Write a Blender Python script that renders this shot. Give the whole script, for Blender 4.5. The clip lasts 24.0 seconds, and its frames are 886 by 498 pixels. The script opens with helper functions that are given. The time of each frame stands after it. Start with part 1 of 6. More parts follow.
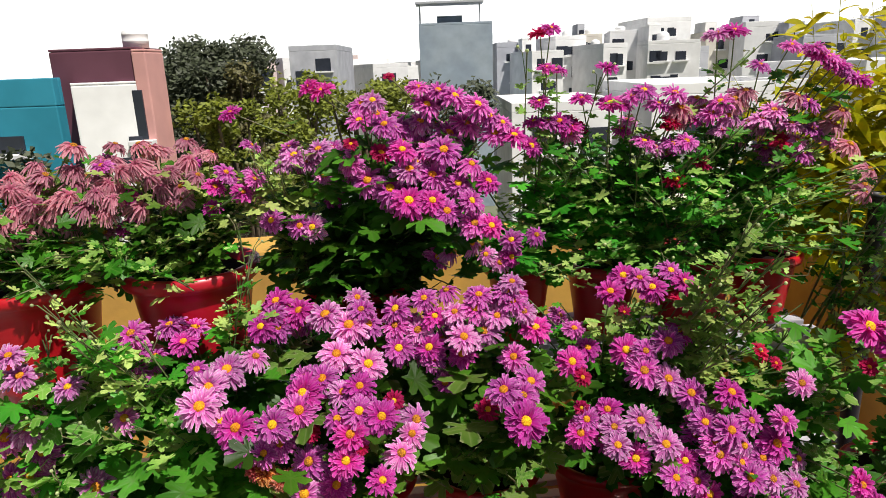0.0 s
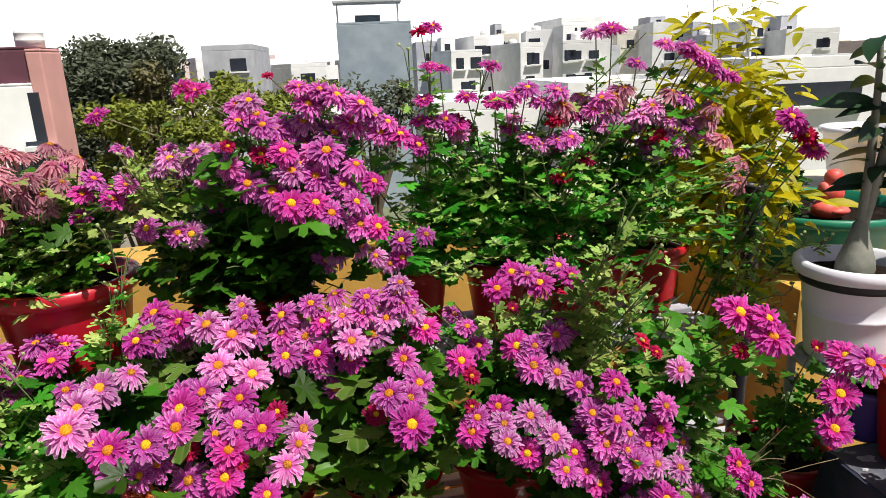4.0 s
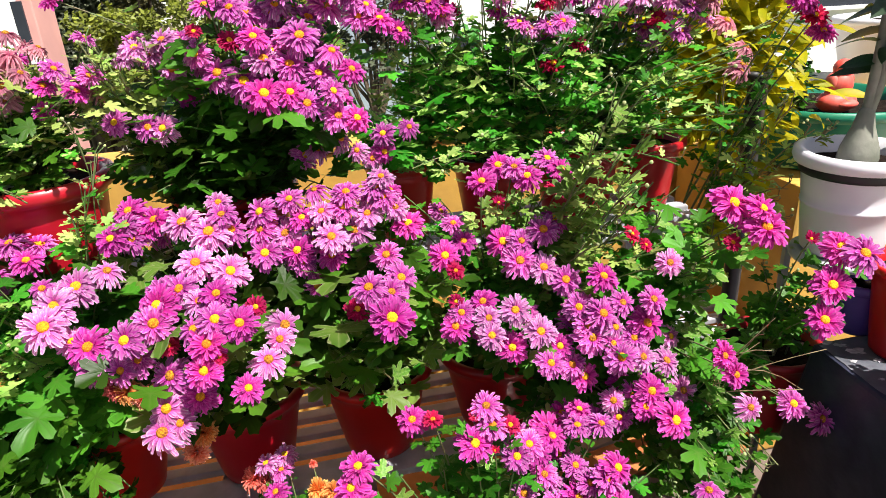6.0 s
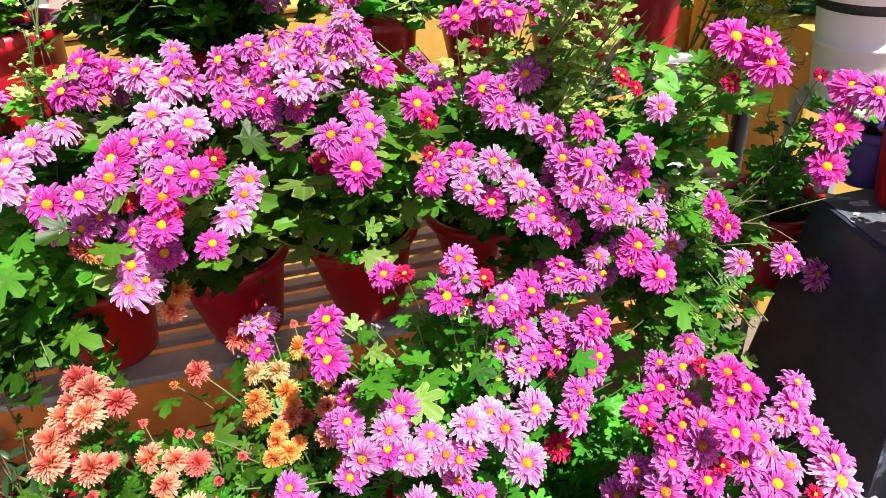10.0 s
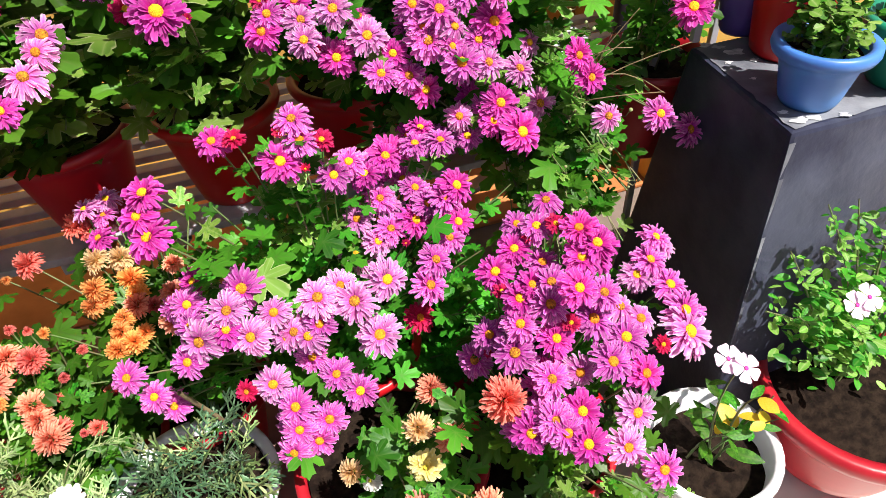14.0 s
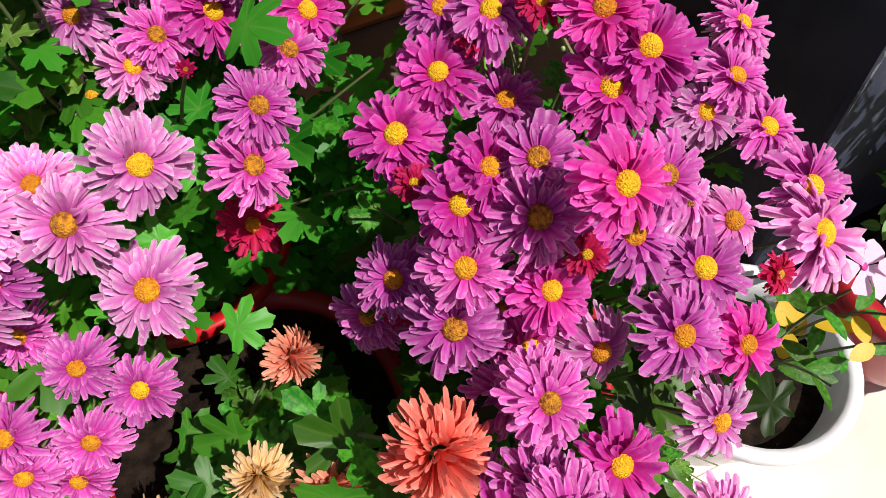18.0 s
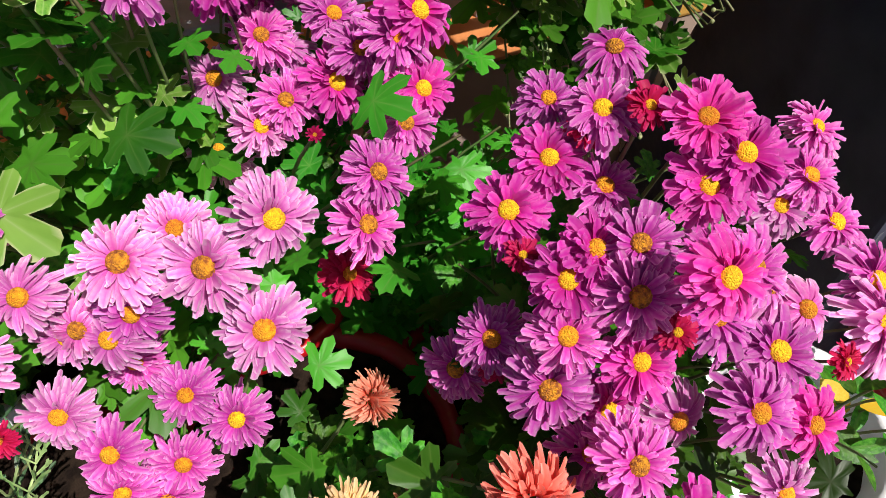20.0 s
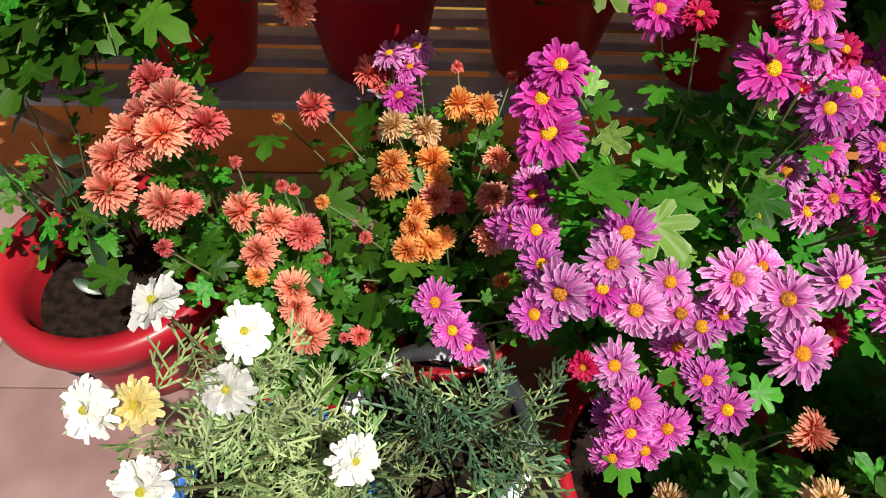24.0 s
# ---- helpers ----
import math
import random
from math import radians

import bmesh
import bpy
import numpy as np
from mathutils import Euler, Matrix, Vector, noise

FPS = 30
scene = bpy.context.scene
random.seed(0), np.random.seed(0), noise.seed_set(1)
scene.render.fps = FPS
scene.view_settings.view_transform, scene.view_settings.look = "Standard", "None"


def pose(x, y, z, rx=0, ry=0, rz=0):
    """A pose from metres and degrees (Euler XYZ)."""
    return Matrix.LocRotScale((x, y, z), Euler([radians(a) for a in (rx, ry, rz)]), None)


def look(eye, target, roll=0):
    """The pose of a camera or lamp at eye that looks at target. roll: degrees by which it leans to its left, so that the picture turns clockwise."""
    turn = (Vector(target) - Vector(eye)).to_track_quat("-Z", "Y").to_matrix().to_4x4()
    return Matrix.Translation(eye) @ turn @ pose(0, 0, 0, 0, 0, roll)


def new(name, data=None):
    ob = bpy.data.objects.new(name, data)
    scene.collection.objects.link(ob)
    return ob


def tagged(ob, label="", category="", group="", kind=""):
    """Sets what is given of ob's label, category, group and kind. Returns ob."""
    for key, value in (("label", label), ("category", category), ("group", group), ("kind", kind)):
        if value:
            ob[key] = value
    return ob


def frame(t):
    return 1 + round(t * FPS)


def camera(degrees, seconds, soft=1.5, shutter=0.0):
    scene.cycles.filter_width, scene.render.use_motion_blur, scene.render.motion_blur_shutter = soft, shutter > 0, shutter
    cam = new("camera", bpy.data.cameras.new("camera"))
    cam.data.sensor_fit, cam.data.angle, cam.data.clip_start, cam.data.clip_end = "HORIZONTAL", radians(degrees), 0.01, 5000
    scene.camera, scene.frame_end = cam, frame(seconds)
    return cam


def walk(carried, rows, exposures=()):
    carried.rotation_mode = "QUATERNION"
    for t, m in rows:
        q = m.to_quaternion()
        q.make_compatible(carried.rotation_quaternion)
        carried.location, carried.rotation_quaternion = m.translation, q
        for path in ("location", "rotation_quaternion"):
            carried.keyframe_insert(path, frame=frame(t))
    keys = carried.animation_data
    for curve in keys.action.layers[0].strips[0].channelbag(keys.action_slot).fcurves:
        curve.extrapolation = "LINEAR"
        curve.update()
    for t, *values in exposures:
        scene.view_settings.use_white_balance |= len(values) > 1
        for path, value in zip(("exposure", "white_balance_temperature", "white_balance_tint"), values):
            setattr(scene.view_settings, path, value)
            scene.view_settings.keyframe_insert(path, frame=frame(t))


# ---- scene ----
cam = camera(68.0, 24.0, soft=0.5)
METRES, EYE, TILT, LEAN, TURN = 1.5, 1.49, -15.5, 2.0, 0.0
ROWS = [
    (0.0, 0.0, 0.0, 0.0, 0.0, 0.0, -0.0),
    (0.5, 0.0077, 0.0024, -0.0035, -1.88, -0.95, 0.26),
    (1.0, 0.0161, 0.0005, -0.0027, -3.1, -0.43, 0.61),
    (1.5, 0.0195, 0.0001, -0.0001, -3.31, -0.0, 0.82),
    (2.0, 0.0211, 0.0056, 0.0001, -3.68, -0.1, 1.06),
    (2.5, 0.0257, 0.008, 0.0016, -4.35, 0.46, 1.28),
    (4.5, 0.0568, 0.0117, -0.0005, -6.58, -0.96, 2.06),
    (5.0, 0.0622, 0.0166, -0.0079, -6.44, -3.0, 2.14),
    (5.5, 0.0692, 0.0242, -0.0188, -6.42, -5.23, 2.36),
    (6.0, 0.0753, 0.034, -0.026, -6.09, -7.58, 2.59),
    (6.5, 0.0805, 0.0378, -0.0307, -5.58, -9.03, 2.59),
    (7.0, 0.0843, 0.04, -0.0385, -5.41, -10.63, 2.88),
    (7.5, 0.0888, 0.0426, -0.0444, -5.08, -11.79, 3.43),
    (8.0, 0.0951, 0.0453, -0.0518, -5.19, -12.72, 3.53),
    (8.5, 0.1043, 0.0492, -0.0569, -5.56, -14.0, 3.57),
    (9.0, 0.1105, 0.0548, -0.0636, -5.33, -15.38, 3.34),
    (9.5, 0.1156, 0.0585, -0.0665, -4.89, -16.45, 3.66),
    (11.5, 0.1582, 0.0709, -0.0954, -4.42, -21.13, 3.41),
    (12.0, 0.1664, 0.077, -0.1024, -4.79, -22.63, 3.33),
    (12.5, 0.1748, 0.0874, -0.1111, -5.95, -24.65, 2.9),
    (13.0, 0.1829, 0.0935, -0.1161, -7.07, -25.58, 2.64),
    (13.5, 0.1979, 0.0904, -0.1209, -8.99, -25.95, 3.32),
    (14.0, 0.2117, 0.0895, -0.1253, -10.82, -26.99, 4.04),
    (14.5, 0.2109, 0.0981, -0.1303, -11.73, -28.75, 3.82),
    (15.0, 0.199, 0.1383, -0.1445, -16.04, -32.85, 4.17),
    (15.5, 0.1952, 0.2042, -0.1794, -23.43, -39.27, 6.06),
    (16.0, 0.219, 0.2743, -0.2109, -25.2, -40.5, 6.53),
    (16.5, 0.2658, 0.3179, -0.232, -23.59, -42.73, 4.98),
    (17.0, 0.2891, 0.3595, -0.2627, -21.0, -44.76, 4.76),
    (17.5, 0.2948, 0.3852, -0.2763, -19.32, -44.94, 4.0),
    (19.5, 0.2767, 0.3919, -0.2584, -16.68, -42.51, 1.9),
    (20.0, 0.2574, 0.389, -0.2468, -14.78, -41.13, 1.23),
    (20.5, 0.2537, 0.383, -0.2423, -14.81, -40.44, 1.63),
    (21.0, 0.2322, 0.3769, -0.2366, -13.17, -40.4, 0.48),
    (21.5, 0.1795, 0.3685, -0.2325, -8.35, -39.83, -1.0),
    (22.0, 0.1315, 0.3538, -0.2266, -2.9, -38.98, -2.47),
    (22.5, 0.0863, 0.3408, -0.2166, -0.36, -38.04, -3.37),
    (23.0, 0.0471, 0.3318, -0.2103, 2.45, -38.18, -3.93),
    (23.5, 0.0207, 0.3183, -0.2002, 4.35, -37.51, -4.79),
    (24.0, -0.0003, 0.2855, -0.1863, 5.3, -36.56, -4.97),
]
walk(cam, [(t, pose(0, 0, EYE, TILT, LEAN, TURN) @ pose(METRES * x, METRES * y, METRES * z, 90 + pitch, roll, yaw)) for t, x, y, z, yaw, pitch, roll in ROWS], exposures=[(0, 0.15), (2, 0.2), (5, 0.4), (6, 0.9), (7, 1.25), (9, 1.3), (12, 1.0), (14, 0.95), (15.5, 0.55), (17, 0.2), (20, 0.45), (22, 0.55), (24, 0.3)])

# ---- world and light ----
SUN = Vector((0.38, -0.40, 1.0)).normalized()
world = bpy.data.worlds.new("sky")
scene.world = world
world.use_nodes = True
wn = world.node_tree
bg = wn.nodes["Background"]
sky = wn.nodes.new("ShaderNodeTexSky")
sky.sky_type, sky.sun_disc = "NISHITA", False
sky.sun_elevation = math.asin(SUN.z)
sky.sun_rotation = math.atan2(SUN.x, SUN.y)
sky.air_density, sky.dust_density, sky.ozone_density = 0.7, 3.0, 0.6
wn.links.new(sky.outputs[0], bg.inputs[0])
bg.inputs[1].default_value = 0.05
sun = new("sun", bpy.data.lights.new("sun", "SUN"))
sun.data.energy, sun.data.angle, sun.data.color = 5.0, radians(0.6), (1.0, 0.95, 0.87)
sun.matrix_world = look(SUN * 20, (0, 0, 0))


# ---- materials ----
def mat(name, colour, rough=0.5, metal=0.0, vary=0.0, scale=8.0, bump=0.0, bscale=60.0, trans=0.0, random_obj=0.0,
        second=None, spec=0.5, island=0.0, attr=None, coat=0.0):
    """A node material: base colour varied by noise, per object and per island, with fine relief."""
    m = bpy.data.materials.new(name)
    m.use_nodes = True
    nt = m.node_tree
    n, l = nt.nodes, nt.links
    b = n["Principled BSDF"]
    b.inputs["Roughness"].default_value, b.inputs["Metallic"].default_value = rough, metal
    b.inputs["Specular IOR Level"].default_value = spec
    b.inputs["Coat Weight"].default_value = coat
    tc = n.new("ShaderNodeTexCoord")
    base = n.new("ShaderNodeRGB")
    base.outputs[0].default_value = (*colour, 1)
    out = base.outputs[0]
    if second:
        mix = n.new("ShaderNodeMix")
        mix.data_type = "RGBA"
        l.new(out, mix.inputs[6])
        mix.inputs[7].default_value = (*second, 1)
        if attr:
            at = n.new("ShaderNodeAttribute")
            at.attribute_name = attr
            l.new(at.outputs["Fac"], mix.inputs[0])
        else:
            nz = n.new("ShaderNodeTexNoise")
            nz.inputs["Scale"].default_value, nz.inputs["Detail"].default_value = scale, 5.0
            l.new(tc.outputs["Object"], nz.inputs[0])
            ramp = n.new("ShaderNodeMapRange")
            ramp.inputs[1].default_value, ramp.inputs[2].default_value = 0.38, 0.62
            l.new(nz.outputs[0], ramp.inputs[0])
            l.new(ramp.outputs[0], mix.inputs[0])
        out = mix.outputs[2]
    if vary or random_obj or island:
        hsv = n.new("ShaderNodeHueSaturation")
        l.new(out, hsv.inputs["Color"])
        val = n.new("ShaderNodeValue")
        val.outputs[0].default_value = 1.0
        v = val.outputs[0]

        def add(src, amount, target):
            ma = n.new("ShaderNodeMath")
            ma.operation = "MULTIPLY_ADD"
            l.new(src, ma.inputs[0])
            ma.inputs[1].default_value = amount
            sub = n.new("ShaderNodeMath")
            sub.operation = "ADD"
            l.new(target, sub.inputs[0])
            sub.inputs[1].default_value = -amount / 2
            l.new(sub.outputs[0], ma.inputs[2])
            return ma.outputs[0]
        if vary:
            nz2 = n.new("ShaderNodeTexNoise")
            nz2.inputs["Scale"].default_value, nz2.inputs["Detail"].default_value = scale * 2.3, 6.0
            l.new(tc.outputs["Object"], nz2.inputs[0])
            v = add(nz2.outputs[0], vary * 2, v)
        if random_obj:
            oi = n.new("ShaderNodeObjectInfo")
            v = add(oi.outputs["Random"], random_obj, v)
            hue = n.new("ShaderNodeMath")
            hue.operation = "MULTIPLY_ADD"
            l.new(oi.outputs["Random"], hue.inputs[0])
            hue.inputs[1].default_value, hue.inputs[2].default_value = random_obj * 0.045, 0.5 - random_obj * 0.0225
            l.new(hue.outputs[0], hsv.inputs["Hue"])
        if island:
            ge = n.new("ShaderNodeNewGeometry")
            v = add(ge.outputs["Random Per Island"], island, v)
        l.new(v, hsv.inputs["Value"])
        out = hsv.outputs[0]
    l.new(out, b.inputs["Base Color"])
    if bump:
        nb = n.new("ShaderNodeTexNoise")
        nb.inputs["Scale"].default_value, nb.inputs["Detail"].default_value = bscale, 6.0
        l.new(tc.outputs["Object"], nb.inputs[0])
        bp = n.new("ShaderNodeBump")
        bp.inputs["Strength"].default_value, bp.inputs["Distance"].default_value = bump, 0.004
        l.new(nb.outputs[0], bp.inputs["Height"])
        l.new(bp.outputs[0], b.inputs["Normal"])
    if trans:
        tr = n.new("ShaderNodeBsdfTranslucent")
        l.new(out, tr.inputs[0])
        ms = n.new("ShaderNodeMixShader")
        ms.inputs[0].default_value = trans
        l.new(b.outputs[0], ms.inputs[1])
        l.new(tr.outputs[0], ms.inputs[2])
        l.new(ms.outputs[0], n["Material Output"].inputs[0])
    return m


def petal_mat(name, inner, outer, vein):
    """Petals: colour runs from base to tip by the petal's own length, with pale lengthwise streaks."""
    m = mat(name, inner, 0.55, second=outer, attr="along", island=0.35, random_obj=0.4, trans=0.45, spec=0.25)
    nt = m.node_tree
    n, l = nt.nodes, nt.links
    hsv = next(x for x in n if x.bl_idname == "ShaderNodeHueSaturation")
    at = n.new("ShaderNodeAttribute")
    at.attribute_name = "across"
    mix = n.new("ShaderNodeMix")
    mix.data_type = "RGBA"
    src = hsv.inputs["Color"].links[0].from_socket
    l.new(src, mix.inputs[6])
    mix.inputs[7].default_value = (*vein, 1)
    tc = n.new("ShaderNodeTexCoord")
    nz = n.new("ShaderNodeTexNoise")
    nz.inputs["Scale"].default_value, nz.inputs["Detail"].default_value = 9.0, 3.0
    l.new(tc.outputs["Object"], nz.inputs[0])
    rm = n.new("ShaderNodeMapRange")
    rm.inputs[1].default_value, rm.inputs[2].default_value, rm.inputs[3].default_value, rm.inputs[4].default_value = 0.35, 0.65, 0.6, 1.15
    l.new(nz.outputs[0], rm.inputs[0])
    mu = n.new("ShaderNodeMath")
    mu.operation = "MULTIPLY"
    l.new(at.outputs["Fac"], mu.inputs[0])
    l.new(rm.outputs[0], mu.inputs[1])
    l.new(mu.outputs[0], mix.inputs[0])
    l.new(mix.outputs[2], hsv.inputs["Color"])
    return m


PETAL = {
    "magenta": petal_mat("petal_magenta", (0.56, 0.002, 0.24), (0.60, 0.007, 0.39), (0.80, 0.24, 0.62)),
    "purple": petal_mat("petal_purple", (0.52, 0.004, 0.33), (0.60, 0.034, 0.47), (0.90, 0.52, 0.78)),
    "lilac": petal_mat("petal_lilac", (0.58, 0.04, 0.40), (0.72, 0.15, 0.57), (0.96, 0.84, 0.92)),
    "crimson": petal_mat("petal_crimson", (0.46, 0.003, 0.04), (0.54, 0.006, 0.10), (0.58, 0.03, 0.16)),
    "orange": petal_mat("petal_orange", (0.70, 0.12, 0.015), (0.82, 0.36, 0.09), (0.88, 0.56, 0.24)),
    "salmon": petal_mat("petal_salmon", (0.68, 0.07, 0.03), (0.86, 0.34, 0.22), (0.90, 0.56, 0.42)),
    "red": petal_mat("petal_red", (0.62, 0.035, 0.035), (0.76, 0.14, 0.12), (0.88, 0.40, 0.35)),
    "cream": petal_mat("petal_cream", (0.72, 0.42, 0.10), (0.78, 0.54, 0.28), (0.80, 0.64, 0.44)),
    "white": petal_mat("petal_white", (0.80, 0.80, 0.66), (0.82, 0.82, 0.80), (0.84, 0.84, 0.82)),
    "yellow": petal_mat("petal_yellow", (0.78, 0.58, 0.06), (0.82, 0.72, 0.26), (0.84, 0.80, 0.50)),
    "faded": petal_mat("petal_faded", (0.46, 0.06, 0.17), (0.60, 0.23, 0.33), (0.72, 0.46, 0.46)),
}
DISC = mat("disc_yellow", (0.90, 0.42, 0.004), 0.8, second=(0.72, 0.22, 0.004), scale=9, bump=1.0, bscale=26, random_obj=0.3)
DISC_GOLD = mat("disc_gold", (1.0, 0.66, 0.004), 0.8, second=(0.92, 0.42, 0.004), scale=9, bump=1.0, bscale=26)
DISC_PALE = mat("disc_pale_yellow", (0.80, 0.70, 0.05), 0.8, vary=0.2, scale=60, bump=0.8, bscale=700)
DISC_OLD = mat("disc_brown", (0.80, 0.34, 0.01), 0.85, second=(0.30, 0.08, 0.01), scale=9, bump=1.0, bscale=26)
LEAF = mat("leaf_green", (0.026, 0.140, 0.008), 0.42, second=(0.090, 0.310, 0.022), scale=6, random_obj=0.9, island=0.8, trans=0.42, bump=0.25, bscale=14, spec=0.3)
LEAF_SHOOT = mat("leaf_shoot", (0.17, 0.36, 0.05), 0.45, second=(0.50, 0.62, 0.18), scale=6, random_obj=0.6, island=0.5, trans=0.4, bump=0.15, bscale=14, spec=0.25)
LEAF_PALE = mat("leaf_pale", (0.10, 0.26, 0.03), 0.45, second=(0.24, 0.42, 0.07), scale=6, random_obj=0.6, island=0.5, trans=0.4, bump=0.15, bscale=14, spec=0.25)
LEAF_LIME = mat("leaf_lime", (0.42, 0.46, 0.012), 0.5, second=(0.62, 0.54, 0.012), scale=25, random_obj=0.4, island=0.5, trans=0.5, spec=0.3)
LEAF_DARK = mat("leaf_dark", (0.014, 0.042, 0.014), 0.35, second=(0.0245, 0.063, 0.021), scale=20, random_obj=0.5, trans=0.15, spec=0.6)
LEAF_GREY = mat("leaf_feathery", (0.09, 0.19, 0.05), 0.5, second=(0.38, 0.47, 0.20), scale=2.5, random_obj=0.9, island=0.8, trans=0.25)
for m, pale, rim, share in ((LEAF, (0.085, 0.20, 0.03), (0.075, 0.20, 0.03), 0.45), (LEAF_PALE, (0.30, 0.42, 0.14), (0.52, 0.57, 0.30), 0.85)):
    # paler veins; pale rims put the glow of backlit leaf edges into the colour
    nt = m.node_tree
    hsv = next(x for x in nt.nodes if x.bl_idname == "ShaderNodeHueSaturation")
    at = nt.nodes.new("ShaderNodeAttribute")
    at.attribute_name = "vein"
    power = nt.nodes.new("ShaderNodeMath")
    power.operation = "POWER"
    nt.links.new(at.outputs["Fac"], power.inputs[0])
    power.inputs[1].default_value = 6.0
    edge = nt.nodes.new("ShaderNodeMapRange")
    edge.inputs[1].default_value, edge.inputs[2].default_value, edge.inputs[3].default_value, edge.inputs[4].default_value = 0.0, 0.16, share, 0.0
    nt.links.new(at.outputs["Fac"], edge.inputs[0])
    source = hsv.inputs["Color"].links[0].from_socket
    for weight, tone in ((power.outputs[0], pale), (edge.outputs[0], rim)):
        mixer = nt.nodes.new("ShaderNodeMix")
        mixer.data_type = "RGBA"
        nt.links.new(source, mixer.inputs[6])
        mixer.inputs[7].default_value = (*tone, 1)
        nt.links.new(weight, mixer.inputs[0])
        source = mixer.outputs[2]
    nt.links.new(source, hsv.inputs["Color"])
LEAF_FROND = mat("leaf_frond", (0.025, 0.075, 0.035), 0.45, second=(0.10, 0.20, 0.09), scale=2.5, random_obj=0.8, island=0.8, trans=0.2)
LEAF_YELLOW = mat("leaf_yellow", (0.75, 0.42, 0.02), 0.5, second=(0.65, 0.5, 0.05), scale=20, trans=0.3)
STEM = mat("stem_green", (0.10, 0.19, 0.05), 0.6, second=(0.16, 0.14, 0.07), scale=30, vary=0.2)
STEM_DRY = mat("stem_dry", (0.30, 0.24, 0.13), 0.8, second=(0.18, 0.12, 0.06), scale=40, vary=0.2)
POT_RED = mat("plastic_red", (0.44, 0.006, 0.010), 0.36, second=(0.52, 0.010, 0.014), scale=5, vary=0.15, bump=0.08, bscale=40, random_obj=0.2)
POT_BRIGHT = mat("plastic_bright_red", (0.33, 0.007, 0.016), 0.36, second=(0.37, 0.012, 0.022), scale=6, vary=0.12, bump=0.06, bscale=40)
POT_WHITE = mat("plastic_white", (0.74, 0.72, 0.79), 0.35, second=(0.80, 0.79, 0.83), scale=5, vary=0.08, bump=0.05, bscale=30)
POT_BLUE = mat("plastic_blue", (0.0375, 0.135, 0.465), 0.42, second=(0.075, 0.225, 0.562), scale=5, vary=0.15, bump=0.08, bscale=40)
POT_PALEBLUE = mat("plastic_pale_blue", (0.12, 0.42, 0.80), 0.4, vary=0.1, scale=6)
POT_GREEN = mat("plastic_green", (0.008, 0.16, 0.088), 0.4, second=(0.012, 0.208, 0.12), scale=6, vary=0.12)
POT_BLACK = mat("plastic_black", (0.012, 0.012, 0.016), 0.5, vary=0.2, scale=10, bump=0.1)
POT_PURPLE = mat("plastic_purple", (0.10, 0.06, 0.32), 0.4, vary=0.15, scale=8)
SOIL = mat("soil", (0.008, 0.005, 0.004), 0.95, second=(0.022, 0.014, 0.010), scale=60, bump=1.0, bscale=120, spec=0.08)
STEEL = mat("painted_steel_white", (0.48, 0.48, 0.54), 0.4, second=(0.35, 0.35, 0.385), scale=14, vary=0.2, bump=0.1, bscale=80)
OCHRE = mat("ochre_wall_paint", (0.576, 0.336, 0.064), 0.75, second=(0.496, 0.288, 0.064), scale=6, vary=0.2, bump=0.3, bscale=50)
CREAM = mat("cream_ledge_paint", (0.76, 0.72, 0.58), 0.7, second=(0.66, 0.60, 0.45), scale=4, vary=0.2, bump=0.2, bscale=40)
PIER = mat("black_painted_concrete", (0.020, 0.023, 0.048), 0.5, second=(0.052, 0.058, 0.090), scale=7, spec=0.3, vary=0.35, bump=0.5, bscale=45)
# rose-brown puts the plants' shade and red pot reflections into the floor colour
TILE_SHADED = mat("floor_tile_shaded_rose", (0.23, 0.135, 0.125), 0.2, second=(0.28, 0.18, 0.165), scale=4, vary=0.25, bump=0.08, bscale=60, random_obj=0.12)
TERRA = mat("terracotta_floor", (0.4, 0.136, 0.04), 0.6, second=(0.48, 0.176, 0.056), scale=8, vary=0.3, bump=0.2, bscale=60)
# paler copy of the same floor, with full sun put into its colour
SLAB_SUNLIT = mat("floor_slab_sunlit_cream", (0.66, 0.57, 0.52), 0.35, second=(0.60, 0.51, 0.46), scale=5, vary=0.15, bump=0.06, bscale=60, random_obj=0.08)
GROUT = mat("grout", (0.16, 0.12, 0.10), 0.9, vary=0.2)


# ---- helpers ----
rnd = random.Random(7)


def mesh_of(name, verts, faces, material, smooth=True, attrs=None):
    me = bpy.data.meshes.new(name)
    me.from_pydata(verts, [], faces)
    me.materials.append(material)
    if smooth:
        me.polygons.foreach_set("use_smooth", [True] * len(me.polygons))
    for key, values in (attrs or {}).items():
        me.attributes.new(key, "FLOAT", "POINT").data.foreach_set("value", values)
    me.update()
    return me


def thing(name, at, label, category, group="", kind="", rz=0.0):
    ob = new(name)
    ob.empty_display_size = 0.05
    ob.matrix_basis = pose(*at, 0, 0, rz)
    return tagged(ob, label, category, group, kind)


def part(name, data, parent, m=None, label="", kind=""):
    """One mesh object under a thing or part; m is its pose in the world, or None for the world itself."""
    ob = new(name, data)
    ob.parent = parent
    w = parent.matrix_basis
    if parent.parent:
        w = parent.parent.matrix_basis @ w
    ob.matrix_basis = w.inverted() @ (m or Matrix())
    return tagged(ob, label, "", "", kind)


def box_mesh(name, size, material, bevel=0.004):
    """A box of that size round its centre with bevelled edges."""
    bm = bmesh.new()
    bmesh.ops.create_cube(bm, size=1.0, matrix=Matrix.Diagonal((*size, 1)))
    if bevel:
        bmesh.ops.bevel(bm, geom=bm.edges[:], offset=bevel, segments=2, affect="EDGES", profile=0.6)
    me = bpy.data.meshes.new(name)
    bm.to_mesh(me)
    bm.free()
    me.materials.append(material)
    return me


